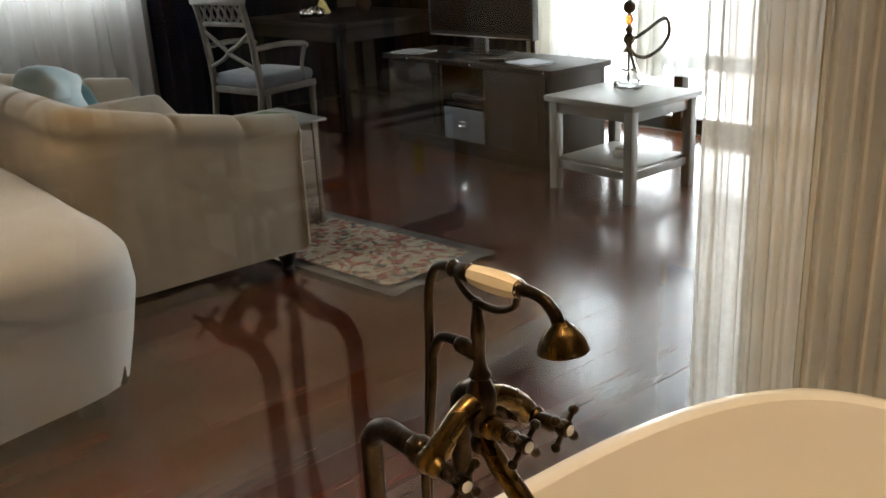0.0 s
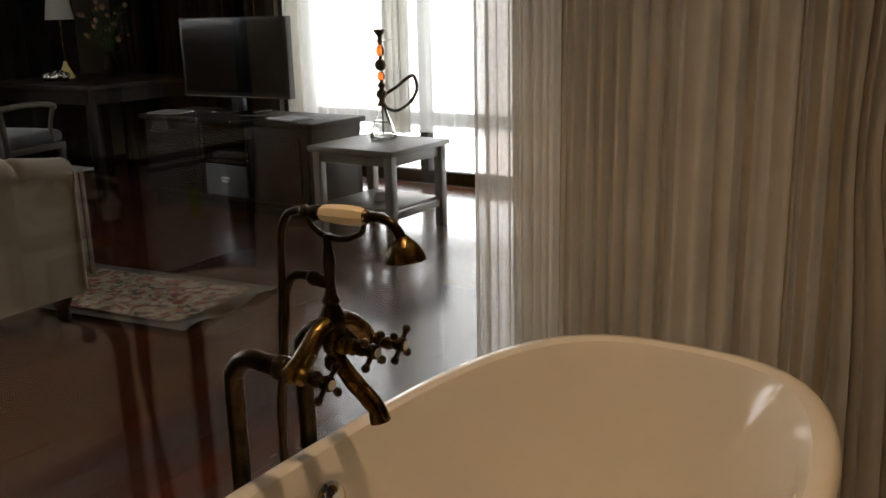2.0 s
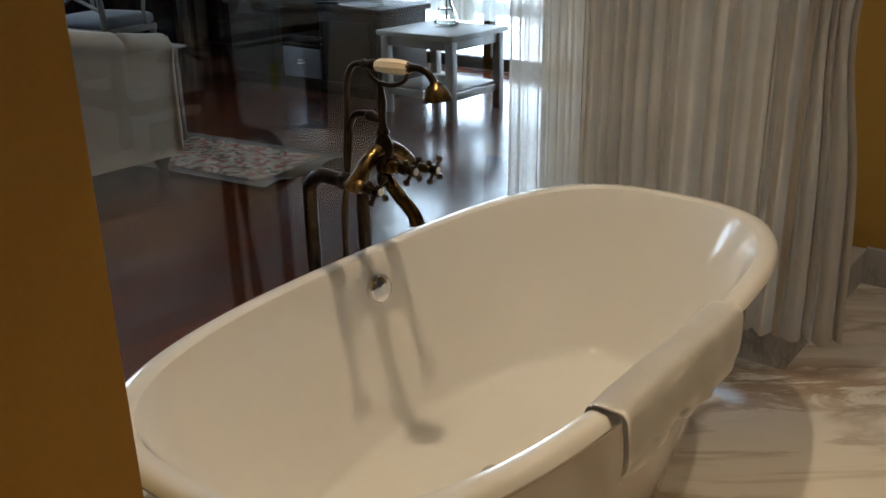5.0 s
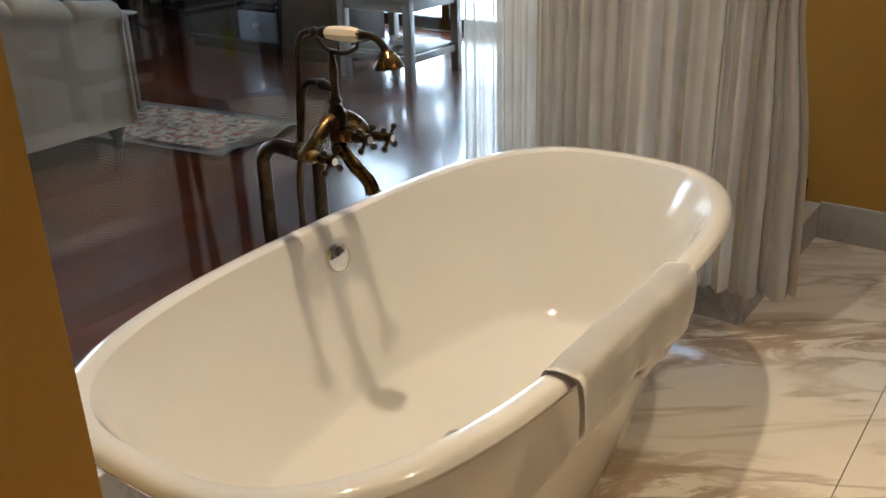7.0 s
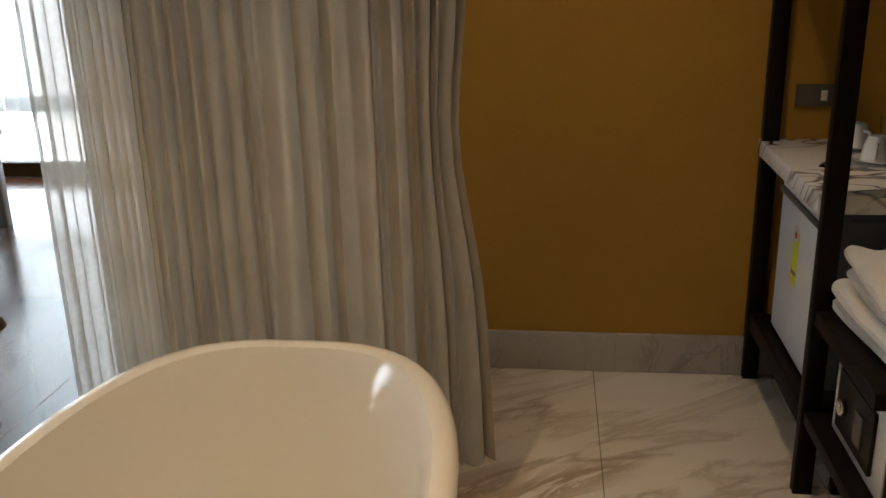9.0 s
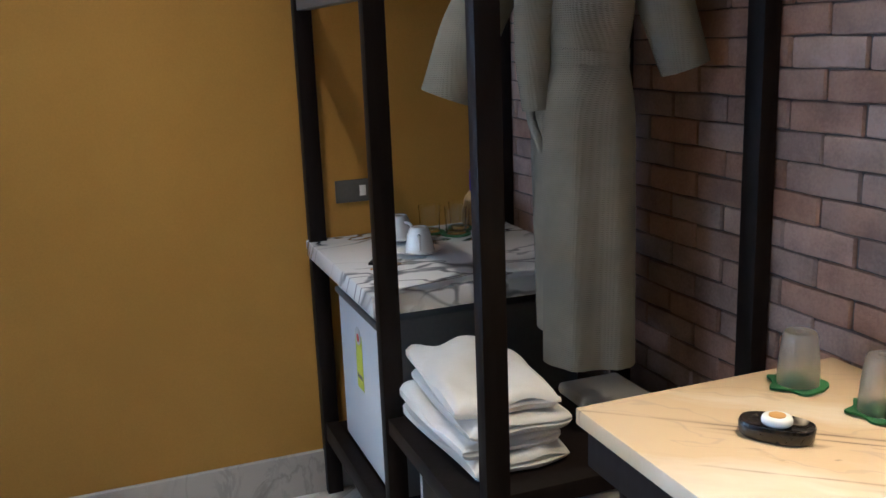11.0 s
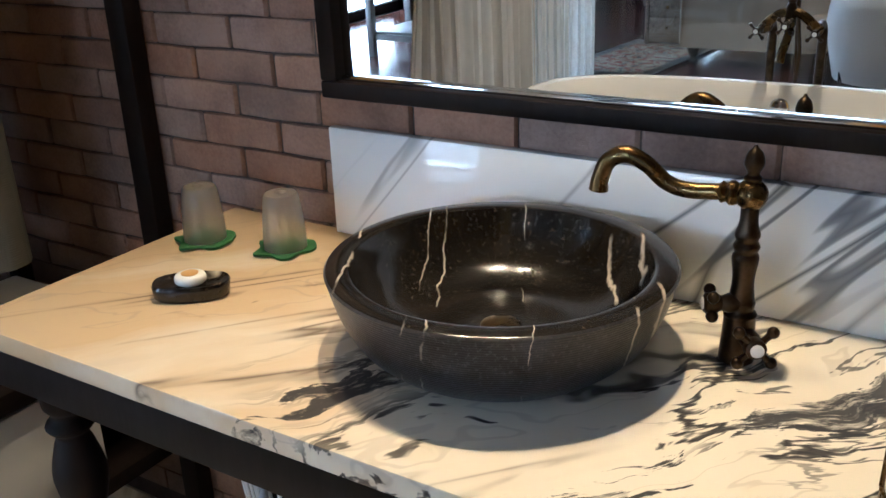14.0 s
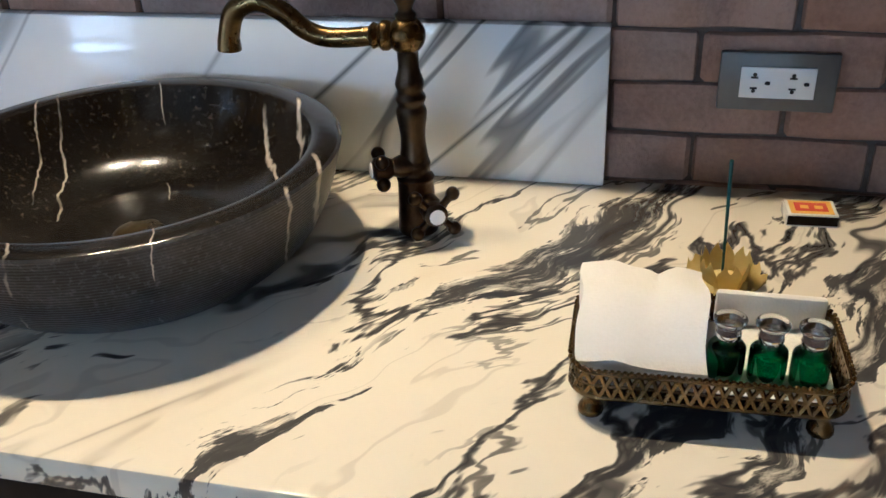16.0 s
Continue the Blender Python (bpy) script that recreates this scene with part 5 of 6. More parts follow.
part("panel", drape(((-1.5, 0.0), (1.12, 0.0)), ((-1.5, 0.0), (1.12, 0.0)), 2.6, STEP + 0.02, 20, 0.03, 35, rows=6, thick=0.0), SHEER, fs)

sd = thing("side_table", "pale grey square side table with a lower shelf", "side table", (3.62, 2.95, STEP))
part("tabletop", B((-0.28, -0.29, 0.465), (0.28, 0.29, 0.495), 0.004), PALEWOOD, sd)
for x in (-0.235, 0.235):
    for y in (-0.245, 0.245):
        part("leg", B((x - 0.025, y - 0.025, 0.0), (x + 0.025, y + 0.025, 0.465), 0.003), PALEWOOD, sd)
for y in (-0.245, 0.245):
    part("apron", B((-0.21, y - 0.01, 0.405), (0.21, y + 0.01, 0.465), 0.002), PALEWOOD, sd)
    part("stretcher", B((-0.21, y - 0.01, 0.115), (0.21, y + 0.01, 0.155), 0.002), PALEWOOD, sd)
for x in (-0.235, 0.235):
    part("apron", B((x - 0.01, -0.22, 0.405), (x + 0.01, 0.22, 0.465), 0.002), PALEWOOD, sd)
    part("stretcher", B((x - 0.01, -0.22, 0.115), (x + 0.01, 0.22, 0.155), 0.002), PALEWOOD, sd)
part("shelf", B((-0.225, -0.235, 0.155), (0.225, 0.235, 0.172), 0.002), PALEWOOD, sd)
ob = thing("small_box", "small pale box on the lower table shelf", "box", (3.60, 2.93, STEP + 0.172), 20)
part("box", B((-0.05, -0.035, 0.0), (0.05, 0.035, 0.035), 0.004), CUPWHITE, ob)
part("lid", B((-0.035, -0.025, 0.035), (0.045, 0.028, 0.05), 0.003), PAPER, ob)


def hookah():
    h = thing("hookah", "glass and metal hookah with a coiled hose", "hookah", (3.75, 3.02, STEP + 0.495))
    part("vase", L(curved([(0.075, 0.0), (0.078, 0.01), (0.06, 0.07), (0.032, 0.14), (0.026, 0.17), (0.03, 0.185)], 4) + [(0.027, 0.185)] + curved([(0.023, 0.17), (0.029, 0.14), (0.056, 0.07), (0.073, 0.012), (0.001, 0.008)], 4), seg=36), GLASS, h, "clear glass water base")
    part("bands", L([(0.0535, 0.094), (0.0515, 0.10), (0.05, 0.103)], seg=36), CHROME, h)
    part("downpipe", T([(0, 0, 0.03), (0, 0, 0.2)], 0.006, 10), IRON, h)
    part("stem", L(curved([(0.03, 0.185), (0.024, 0.2), (0.016, 0.22), (0.03, 0.24), (0.03, 0.262), (0.014, 0.28), (0.022, 0.30), (0.01, 0.32)], 4), seg=24), IRON, h)
    part("amber_bead", L(curved([(0.008, 0.32), (0.019, 0.335), (0.022, 0.35), (0.018, 0.368), (0.008, 0.378)], 4), seg=20), AMBER, h, "amber glass bead")
    bm = bmesh.new()
    bmesh.ops.create_uvsphere(bm, u_segments=20, v_segments=12, radius=0.034, matrix=Matrix.Translation((0, 0, 0.412)))
    part("ball", bm, IRON, h)
    part("collar", L(curved([(0.009, 0.444), (0.014, 0.45), (0.007, 0.458)], 3), seg=18), IRON, h)
    part("amber_bead", L(curved([(0.008, 0.458), (0.017, 0.468), (0.024, 0.492), (0.015, 0.52), (0.008, 0.528)], 4), seg=20), AMBER, h, "amber glass bead")
    part("ash_plate", L(curved([(0.012, 0.528), (0.03, 0.538), (0.078, 0.548), (0.08, 0.552), (0.03, 0.546), (0.012, 0.545)], 3), seg=32), CHROME, h)
    part("bowl", L(curved([(0.015, 0.548), (0.014, 0.57), (0.03, 0.59), (0.033, 0.605), (0.028, 0.607), (0.001, 0.597)], 4), seg=24), IRON, h)
    part("hose", T([(0.02, -0.012, 0.25), (0.07, -0.05, 0.285), (0.13, -0.09, 0.335), (0.165, -0.11, 0.34), (0.175, -0.12, 0.27), (0.14, -0.10, 0.20), (0.07, -0.06, 0.155), (0.01, -0.035, 0.17), (-0.025, -0.025, 0.215), (-0.012, -0.03, 0.265)], 0.0095, 12), IRON, h, "dark ribbed hose")
    part("mouthpiece", T([(-0.012, -0.03, 0.265), (-0.03, -0.035, 0.20), (0.0, -0.05, 0.08)], [0.009, 0.007, 0.006], 10), BRONZE, h)
    return h


hookah()


def tv_stand():
    s = thing("tv_stand", "dark wooden television stand with metal studs", "television stand", (3.77, 4.12, STEP))
    part("top", B((-0.245, -0.76, 0.55), (0.25, 0.76, 0.582), 0.004), CHESTWOOD, s, "worn dark wooden top")
    part("plinth", B((-0.20, -0.70, 0.0), (0.22, 0.70, 0.06), 0.003), CHESTWOOD, s)
    part("bottom", B((-0.22, -0.73, 0.06), (0.23, 0.73, 0.09), 0.003), CHESTWOOD, s)
    part("back", B((0.20, -0.73, 0.09), (0.23, 0.73, 0.55)), CHESTWOOD, s)
    for y in (-0.73, -0.215, 0.185, 0.70):
        part("upright", B((-0.22, y, 0.09), (0.20, y + 0.03, 0.55), 0.002), CHESTWOOD, s)
    part("shelf", B((-0.21, -0.185, 0.30), (0.20, 0.185, 0.32), 0.002), CHESTWOOD, s)
    for a, b in ((-0.70, -0.215), (0.215, 0.70)):
        d = part("door", B((-0.225, a + 0.004, 0.094), (-0.205, b - 0.004, 0.546), 0.003), CHESTWOOD, s)
        part("inset_panel", B((-0.231, a + 0.06, 0.15), (-0.225, b - 0.06, 0.49), 0.003), CHESTWOOD, d)
    dw = part("drawer", B((-0.224, -0.18, 0.095), (-0.20, 0.18, 0.29), 0.003), STEELBLUE, s, "grey-blue painted drawer front")
    part("pull", T([(-0.226, -0.03, 0.20), (-0.245, -0.02, 0.19), (-0.245, 0.02, 0.19), (-0.226, 0.03, 0.20)], 0.004, 8), CHROME, dw)
    part("pull_plate", B((-0.228, -0.04, 0.18), (-0.224, 0.04, 0.215), 0.001), CHROME, dw)
    for y in (-0.20, 0.20):
        for z in (0.12, 0.25, 0.33, 0.37, 0.42):
            part("stud", L(curved([(0.009, 0.0), (0.007, 0.005), (0.001, 0.007)], 2), (-0.222, y, z), 10, along((-1, 0, 0))), BRONZE, s)
    for y in (-0.7, -0.4, -0.1, 0.2, 0.5, 0.7):
        part("stud", L(curved([(0.008, 0.0), (0.006, 0.004), (0.001, 0.006)], 2), (-0.245, y, 0.566), 10, along((-1, 0, 0))), CHROME, s)


tv_stand()
pl = thing("dvd_player", "slim black player in the television stand", "media player", (3.72, 4.12, STEP + 0.32))
part("case", B((-0.12, -0.16, 0.006), (0.12, 0.16, 0.045), 0.003), DARK, pl)
part("front_line", B((-0.122, -0.13, 0.024), (-0.12, 0.10, 0.028)), CHROME, pl)
tv = thing("television", "flat black television on a dark stand", "television", (3.86, 4.28, STEP + 0.582), 3)
part("base", B((-0.11, -0.20, 0.0), (0.09, 0.20, 0.014), 0.005), SCREEN, tv)
part("neck", B((-0.015, -0.05, 0.014), (0.02, 0.05, 0.11), 0.004), DARK, tv)
part("bezel", B((-0.025, -0.455, 0.095), (0.03, 0.455, 0.605), 0.006), DARK, tv)
part("screen", B((-0.028, -0.43, 0.13), (-0.0255, 0.43, 0.585)), SCREEN, tv, "switched-off glossy screen")
part("trim_line", B((-0.029, -0.44, 0.1), (-0.0252, 0.44, 0.106)), CHROME, tv)
for x, y, z, a in ((3.66, 4.72, 0.0, 8), (3.69, 3.68, 0.0, -12)):
    m = thing("magazine", "magazine lying on the television stand", "magazine", (x, y, STEP + 0.582), a, "magazines")
    part("pages", B((-0.09, -0.12, 0.0), (0.09, 0.12, 0.007), 0.001), PAPER, m)
    part("cover", B((-0.092, -0.122, 0.007), (0.092, 0.122, 0.0085)), SEATCLOTH, m)
bx = thing("remote_control", "dark remote control on the television stand", "remote", (3.62, 3.92, STEP + 0.582), 25)
part("case", B((-0.022, -0.08, 0.0), (0.022, 0.08, 0.018), 0.005), DARK, bx)
part("buttons", B((-0.014, -0.06, 0.018), (0.014, 0.05, 0.0195), 0.0005), GREY, bx)

# ---- rug ----
rg = thing("rug", "small floral rug with a dark border", "rug", (2.055, 3.16, STEP), 8)
bm = bmesh.new()
grid = []
for j in range(25):
    y = -0.56 + 1.12 * j / 24
    row = []
    for i in range(15):
        x = -0.31 + 0.62 * i / 14
        lift = 0.022 * math.exp(-((y + 0.56) / 0.06) ** 2) * max(0, math.sin((x + 0.31) * 16)) + 0.012 * max(0, abs(x) - 0.24) / 0.07
        row.append(bm.verts.new((x, y, 0.004 + lift)))
    grid.append(row)
for a, b in zip(grid, grid[1:]):
    for i in range(14):
        bm.faces.new((a[i], a[i + 1], b[i + 1], b[i]))
bmesh.ops.solidify(bm, geom=list(bm.faces), thickness=0.008)
part("border", bm, RUGEDGE, rg)
bm = bmesh.new()
grid = []
for j in range(25):
    y = -0.47 + 0.94 * j / 24
    row = []
    for i in range(15):
        x = -0.245 + 0.49 * i / 14
        lift = 0.022 * math.exp(-((y + 0.56) / 0.06) ** 2) * max(0, math.sin((x + 0.31) * 16)) + 0.012 * max(0, abs(x) - 0.24) / 0.07
        row.append(bm.verts.new((x, y, 0.0165 + lift)))
    grid.append(row)
for a, b in zip(grid, grid[1:]):
    for i in range(14):
        bm.faces.new((a[i], a[i + 1], b[i + 1], b[i]))
part("woven_field", bm, RUG, rg, "cream field with red floral pattern")


# ---- sofa ----
def cushion(a, b, r=0.05, puff=0.03):
    bm = B(a, b, r, 3)
    bmesh.ops.subdivide_edges(bm, edges=[e for e in bm.edges if e.calc_length() > 0.12], cuts=4, use_grid_fill=True)
    c = [(p + q) / 2 for p, q in zip(a, b)]
    s = [max(abs(q - p) / 2, 1e-3) for p, q in zip(a, b)]
    for v in bm.verts:
        u = [(v.co[i] - c[i]) / s[i] for i in range(3)]
        v.co.z += puff * u[2] * max(0, 1 - u[0] ** 2) * max(0, 1 - u[1] ** 2)
    return bm


def sofa():
    s = thing("sofa", "oatmeal upholstered sofa with scrolled arms", "sofa", (0.88, 3.05, STEP))
    part("base", cushion((0.02, 0.02, 0.13), (0.86, 1.78, 0.34), 0.03, 0.0), UPHOLSTERY, s)
    def height(x):
        return 0.667 + 0.165 * max(0.0, 1 - x / 0.9) ** 1.3

    def shell(stations):
        """A padded wall swept along stations of (x, y, outward x, outward y, notch), with a rolled top."""
        bm = bmesh.new()
        secs = []
        for x, y, ox, oy, notch in stations:
            top = height(x) - 0.016 * notch
            roll = 0.062 - 0.008 * notch
            loop_ = [(0.07, 0.11), (0.074, 0.3), (0.074, top - 0.13)]
            loop_ += [(0.018 + (roll + 0.012) * math.cos(a), top - roll + roll * math.sin(a)) for a in np.linspace(-0.6, math.pi, 12)]
            loop_ += [(-0.07, top - 0.16), (-0.07, 0.11)]
            secs.append([bm.verts.new((x + ox * o, y + oy * o, z)) for o, z in loop_])
        for p, q in zip(secs, secs[1:]):
            bridge(bm, p, q)
        bm.faces.new(secs[0][::-1])
        bm.faces.new(secs[-1])
        return bm

    def notch_at(d):
        return math.exp(-(((d / 0.27) % 1.0 - 0.5) / 0.045) ** 2)

    for near in (True, False):
        row = []
        for k in range(49):
            x = 0.885 - 0.70 * k / 48
            row.append((x, 0.09 if near else 1.71, 0, -1 if near else 1, notch_at(x + 0.02)))
        arm = part("arm", shell(row), UPHOLSTERY, s)
        y0 = 0.012 if near else 1.788
        part("piping", T([(0.887, y0, 0.13), (0.889, y0, 0.35), (0.889, y0, 0.53), (0.888, y0 - (0.012 if near else -0.012), 0.60), (0.886, y0 + (0.02 if near else -0.02), 0.655)], 0.007, 8), UPHOLSTERY, arm, "corded seam")
    row = []
    for k in range(17):
        a = math.pi / 2 * k / 16
        row.append((0.185 - 0.10 * math.sin(a), 0.19 - 0.10 * math.cos(a), -math.sin(a), -math.cos(a), 0.0))
    for k in range(1, 64):
        y = 0.19 + 1.42 * k / 64
        row.append((0.085, y, -1, 0, notch_at(y)))
    for k in range(17):
        a = math.pi / 2 * k / 16
        row.append((0.185 - 0.10 * math.cos(a), 1.61 + 0.10 * math.sin(a), -math.cos(a), math.sin(a), 0.0))
    part("backrest", shell(row), UPHOLSTERY, s, "tufted rolled backrest")
    for a in (0.18, 0.905):
        part("seat_cushion", cushion((0.22, a, 0.34), (0.87, a + 0.715, 0.47), 0.045, 0.025), UPHOLSTERY, s)
    for x in (0.07, 0.82):
        for y in (0.09, 1.71):
            part("foot", L(curved([(0.022, 0.0), (0.03, 0.02), (0.022, 0.04), (0.04, 0.085), (0.04, 0.115)], 3), (x, y, 0), 16), WENGE, s, "dark turned wooden foot")


sofa()


def scatter(name, label, mat, at, size, turn, tilt):
    c = thing(name, label, "cushion", at, turn)
    bm = cushion((-size, -0.05, 0.0), (size, 0.05, 2 * size * 0.8), 0.045, 0.02)
    bmesh.ops.rotate(bm, verts=bm.verts, cent=(0, 0, 0), matrix=Matrix.Rotation(radians(tilt), 3, "X"))
    low = min(v.co.z for v in bm.verts)
    bmesh.ops.translate(bm, verts=bm.verts, vec=(0, 0, -low))
    part("cover", bm, mat, c)


scatter("cushion", "oatmeal cushion lying on the sofa", UPHOLSTERY, (1.36, 3.50, STEP + 0.49), 0.22, 8, -62)
scatter("cushion", "teal cushion on the sofa", TEAL, (1.34, 3.86, STEP + 0.49), 0.2, 12, -80)
scatter("cushion", "teal cushion at the far arm of the sofa", TEAL, (1.30, 4.42, STEP + 0.49), 0.2, -6, -66)
th = thing("throw_blanket", "pale blue and white throw bunched on the sofa", "blanket", (1.16, 4.12, STEP + 0.49), 30)
bm = cushion((-0.15, -0.14, 0.0), (0.15, 0.14, 0.32), 0.08, 0.05)
for v in bm.verts:
    v.co.x += 0.025 * math.sin(v.co.z * 30 + v.co.y * 12)
    v.co.y += 0.02 * math.sin(v.co.z * 24 + v.co.x * 16)
    v.co.x *= 1 - 0.9 * max(0, v.co.z - 0.05)
part("cloth", bm, SKYBLUE, th)

# ---- carved chest with glass top beside the sofa ----
ch = thing("carved_chest", "small carved wooden chest with a glass top", "chest", (2.02, 3.78, STEP))
part("body", B((-0.16, -0.19, 0.03), (0.16, 0.19, 0.51), 0.004), CARVED, ch)
for x in (-0.15, 0.13):
    part("corner_post", B((x, -0.2, 0.0), (x + 0.025, -0.185, 0.51), 0.003), CARVED, ch)
for z in (0.07, 0.21, 0.35):
    d = part("drawer", B((-0.12, -0.202, z), (0.125, -0.19, z + 0.125), 0.004), CARVED, ch)
    part("knob", L(curved([(0.006, 0.0), (0.012, 0.01), (0.001, 0.018)], 3), (0.0, -0.202, z + 0.06), 12, along((0, -1, 0))), BRONZE, d)
part("side_frame", B((0.16, -0.17, 0.06), (0.168, 0.17, 0.48), 0.003), CARVED, ch)
part("glass_top", B((-0.19, -0.22, 0.511), (0.20, 0.22, 0.523), 0.003), PALEWOOD, ch, "pale polished top")
for k, (c, z) in enumerate(((PAPER, 0.0), (FOLIAGE, 0.012))):
    b = thing("book", "thin paperback book on the chest", "book", (1.98, 3.74, STEP + 0.5235 + z), 12 + 9 * k, "books")
    part("pages", B((-0.105, -0.075, 0.0), (0.105, 0.075, 0.009), 0.001), PAPER, b)
    part("cover", B((-0.107, -0.077, 0.009), (0.107, 0.077, 0.0115)), c, b)

# ---- bed ----
bd = thing("bed", "large bed with a white duvet hanging over its sides", "bed", (-0.33, 3.37, STEP))
part("base", B((-1.1, -0.93, 0.10), (1.08, 0.93, 0.30), 0.01), WENGE, bd)
part("mattress", cushion((-1.12, -0.96, 0.30), (1.10, 0.96, 0.50), 0.06, 0.0), LINEN, bd)
bm = bmesh.new()
rows = []
secs = [(0.985, -0.33), (1.01, -0.2), (1.03, -0.06), (1.035, 0.02), (1.03, 0.055), (1.012, 0.085), (0.985, 0.105), (0.94, 0.117), (0.85, 0.125), (0.0, 0.135)]
for s, z in secs:
    ring_ = []
    for i in range(144):
        t = 2 * math.pi * i / 144
        c, sn = math.cos(t), math.sin(t)
        r = (abs(c) ** 11 + abs(sn) ** 11) ** (-1 / 11)
        fold = 0.014 * math.sin(i * 0.55) * (1 if z < 0 else 0.2)
        zz = z - (0.06 if z < -0.3 else 0) * (0.5 + 0.5 * math.sin(i * 0.17 + 1))
        ring_.append(bm.verts.new((r * c * (1.14 * s + fold), r * sn * (1.0 * s + fold), 0.45 + zz)))
    rows.append(ring_)
for a, b in zip(rows, rows[1:]):
    bridge(bm, a, b)
bm.faces.new(rows[-1])
bmesh.ops.solidify(bm, geom=list(bm.faces), thickness=0.012)
part("duvet", bm, LINEN, bd)
for x in (-1.0, 0.98):
    for y in (-0.85, 0.85):
        part("foot", B((x - 0.03, y - 0.03, 0.0), (x + 0.03, y + 0.03, 0.10), 0.003), WENGE, bd)

# ---- writing corner ----
dk = thing("writing_desk", "dark wooden writing desk", "desk", (4.0, 5.9, STEP))
part("desktop", B((-0.55, -0.62, 0.72), (0.52, 0.68, 0.755), 0.005), CHESTWOOD, dk)
for x in (-0.5, 0.44):
    for y in (-0.56, 0.60):
        part("leg", B((x, y, 0.0), (x + 0.05, y + 0.05, 0.72), 0.003), CHESTWOOD, dk)
part("apron", B((-0.5, -0.54, 0.62), (-0.47, 0.62, 0.72), 0.002), CHESTWOOD, dk)
part("apron", B((-0.47, -0.56, 0.62), (0.47, -0.53, 0.72), 0.002), CHESTWOOD, dk)
lp = thing("table_lamp", "table lamp with a pale tapered shade", "lamp", (3.93, 6.2, STEP + 0.755))
part("base", L(curved([(0.06, 0.0), (0.065, 0.012), (0.045, 0.05), (0.02, 0.10), (0.012, 0.13)], 4), seg=24), LOTUS, lp, "ochre ceramic base")
part("stem", T([(0, 0, 0.13), (0, 0, 0.46)], 0.007, 10), BRONZE, lp)
part("shade", L([(0.105, 0.44), (0.075, 0.63), (0.072, 0.63), (0.102, 0.44)], seg=32, closed=True), SHADE, lp, "pale fabric shade")
vs = thing("flower_vase", "vase with a loose dried flower arrangement", "flowers", (4.25, 6.1, STEP + 0.755))
part("vase", L(curved([(0.04, 0.0), (0.06, 0.05), (0.05, 0.12), (0.03, 0.17), (0.04, 0.19)], 4), seg=24), IRON, vs)
rnd = random.Random(12)
bl, fl = bmesh.new(), bmesh.new()
for k in range(46):
    a, r, z = rnd.uniform(0, 6.28), rnd.uniform(0.03, 0.24), rnd.uniform(0.28, 0.56)
    tip = Vector((r * math.cos(a), r * math.sin(a), z))
    tube(bl, smooth_path([(0, 0, 0.17), tuple(tip * 0.5 + Vector((0, 0, 0.12))), tuple(tip)], 3), 0.0022, 5)
    for j in range(5):
        c = tip * rnd.uniform(0.6, 1.0) + Vector((rnd.uniform(-0.03, 0.03), rnd.uniform(-0.03, 0.03), rnd.uniform(-0.05, 0.02)))
        u, w = Vector((rnd.uniform(-1, 1), rnd.uniform(-1, 1), rnd.uniform(-0.3, 1))).normalized() * 0.03, Vector((rnd.uniform(-1, 1), rnd.uniform(-1, 1), 0)).normalized() * 0.009
        bl.faces.new([bl.verts.new(c + q) for q in (Vector(), u * 0.5 + w, u, u * 0.5 - w)])
    if k % 2 == 0:
        bmesh.ops.create_icosphere(fl, subdivisions=1, radius=rnd.uniform(0.012, 0.024), matrix=Matrix.Translation(tip))
part("foliage", bl, FOLIAGE, vs)
part("blossoms", fl, PETAL, vs, "dull orange blossoms")
dn = thing("desk_ornament", "pale silver ornament on the desk", "ornament", (3.72, 6.0, STEP + 0.755))
bm = bmesh.new()
for k in range(12):
    bmesh.ops.create_icosphere(bm, subdivisions=2, radius=0.022 + 0.01 * (k % 3), matrix=Matrix.Translation((0.035 * (k % 4) - 0.05, 0.045 * (k // 4) - 0.04, 0.028 + 0.012 * (k % 2))))
part("cluster", bm, CHROME, dn)


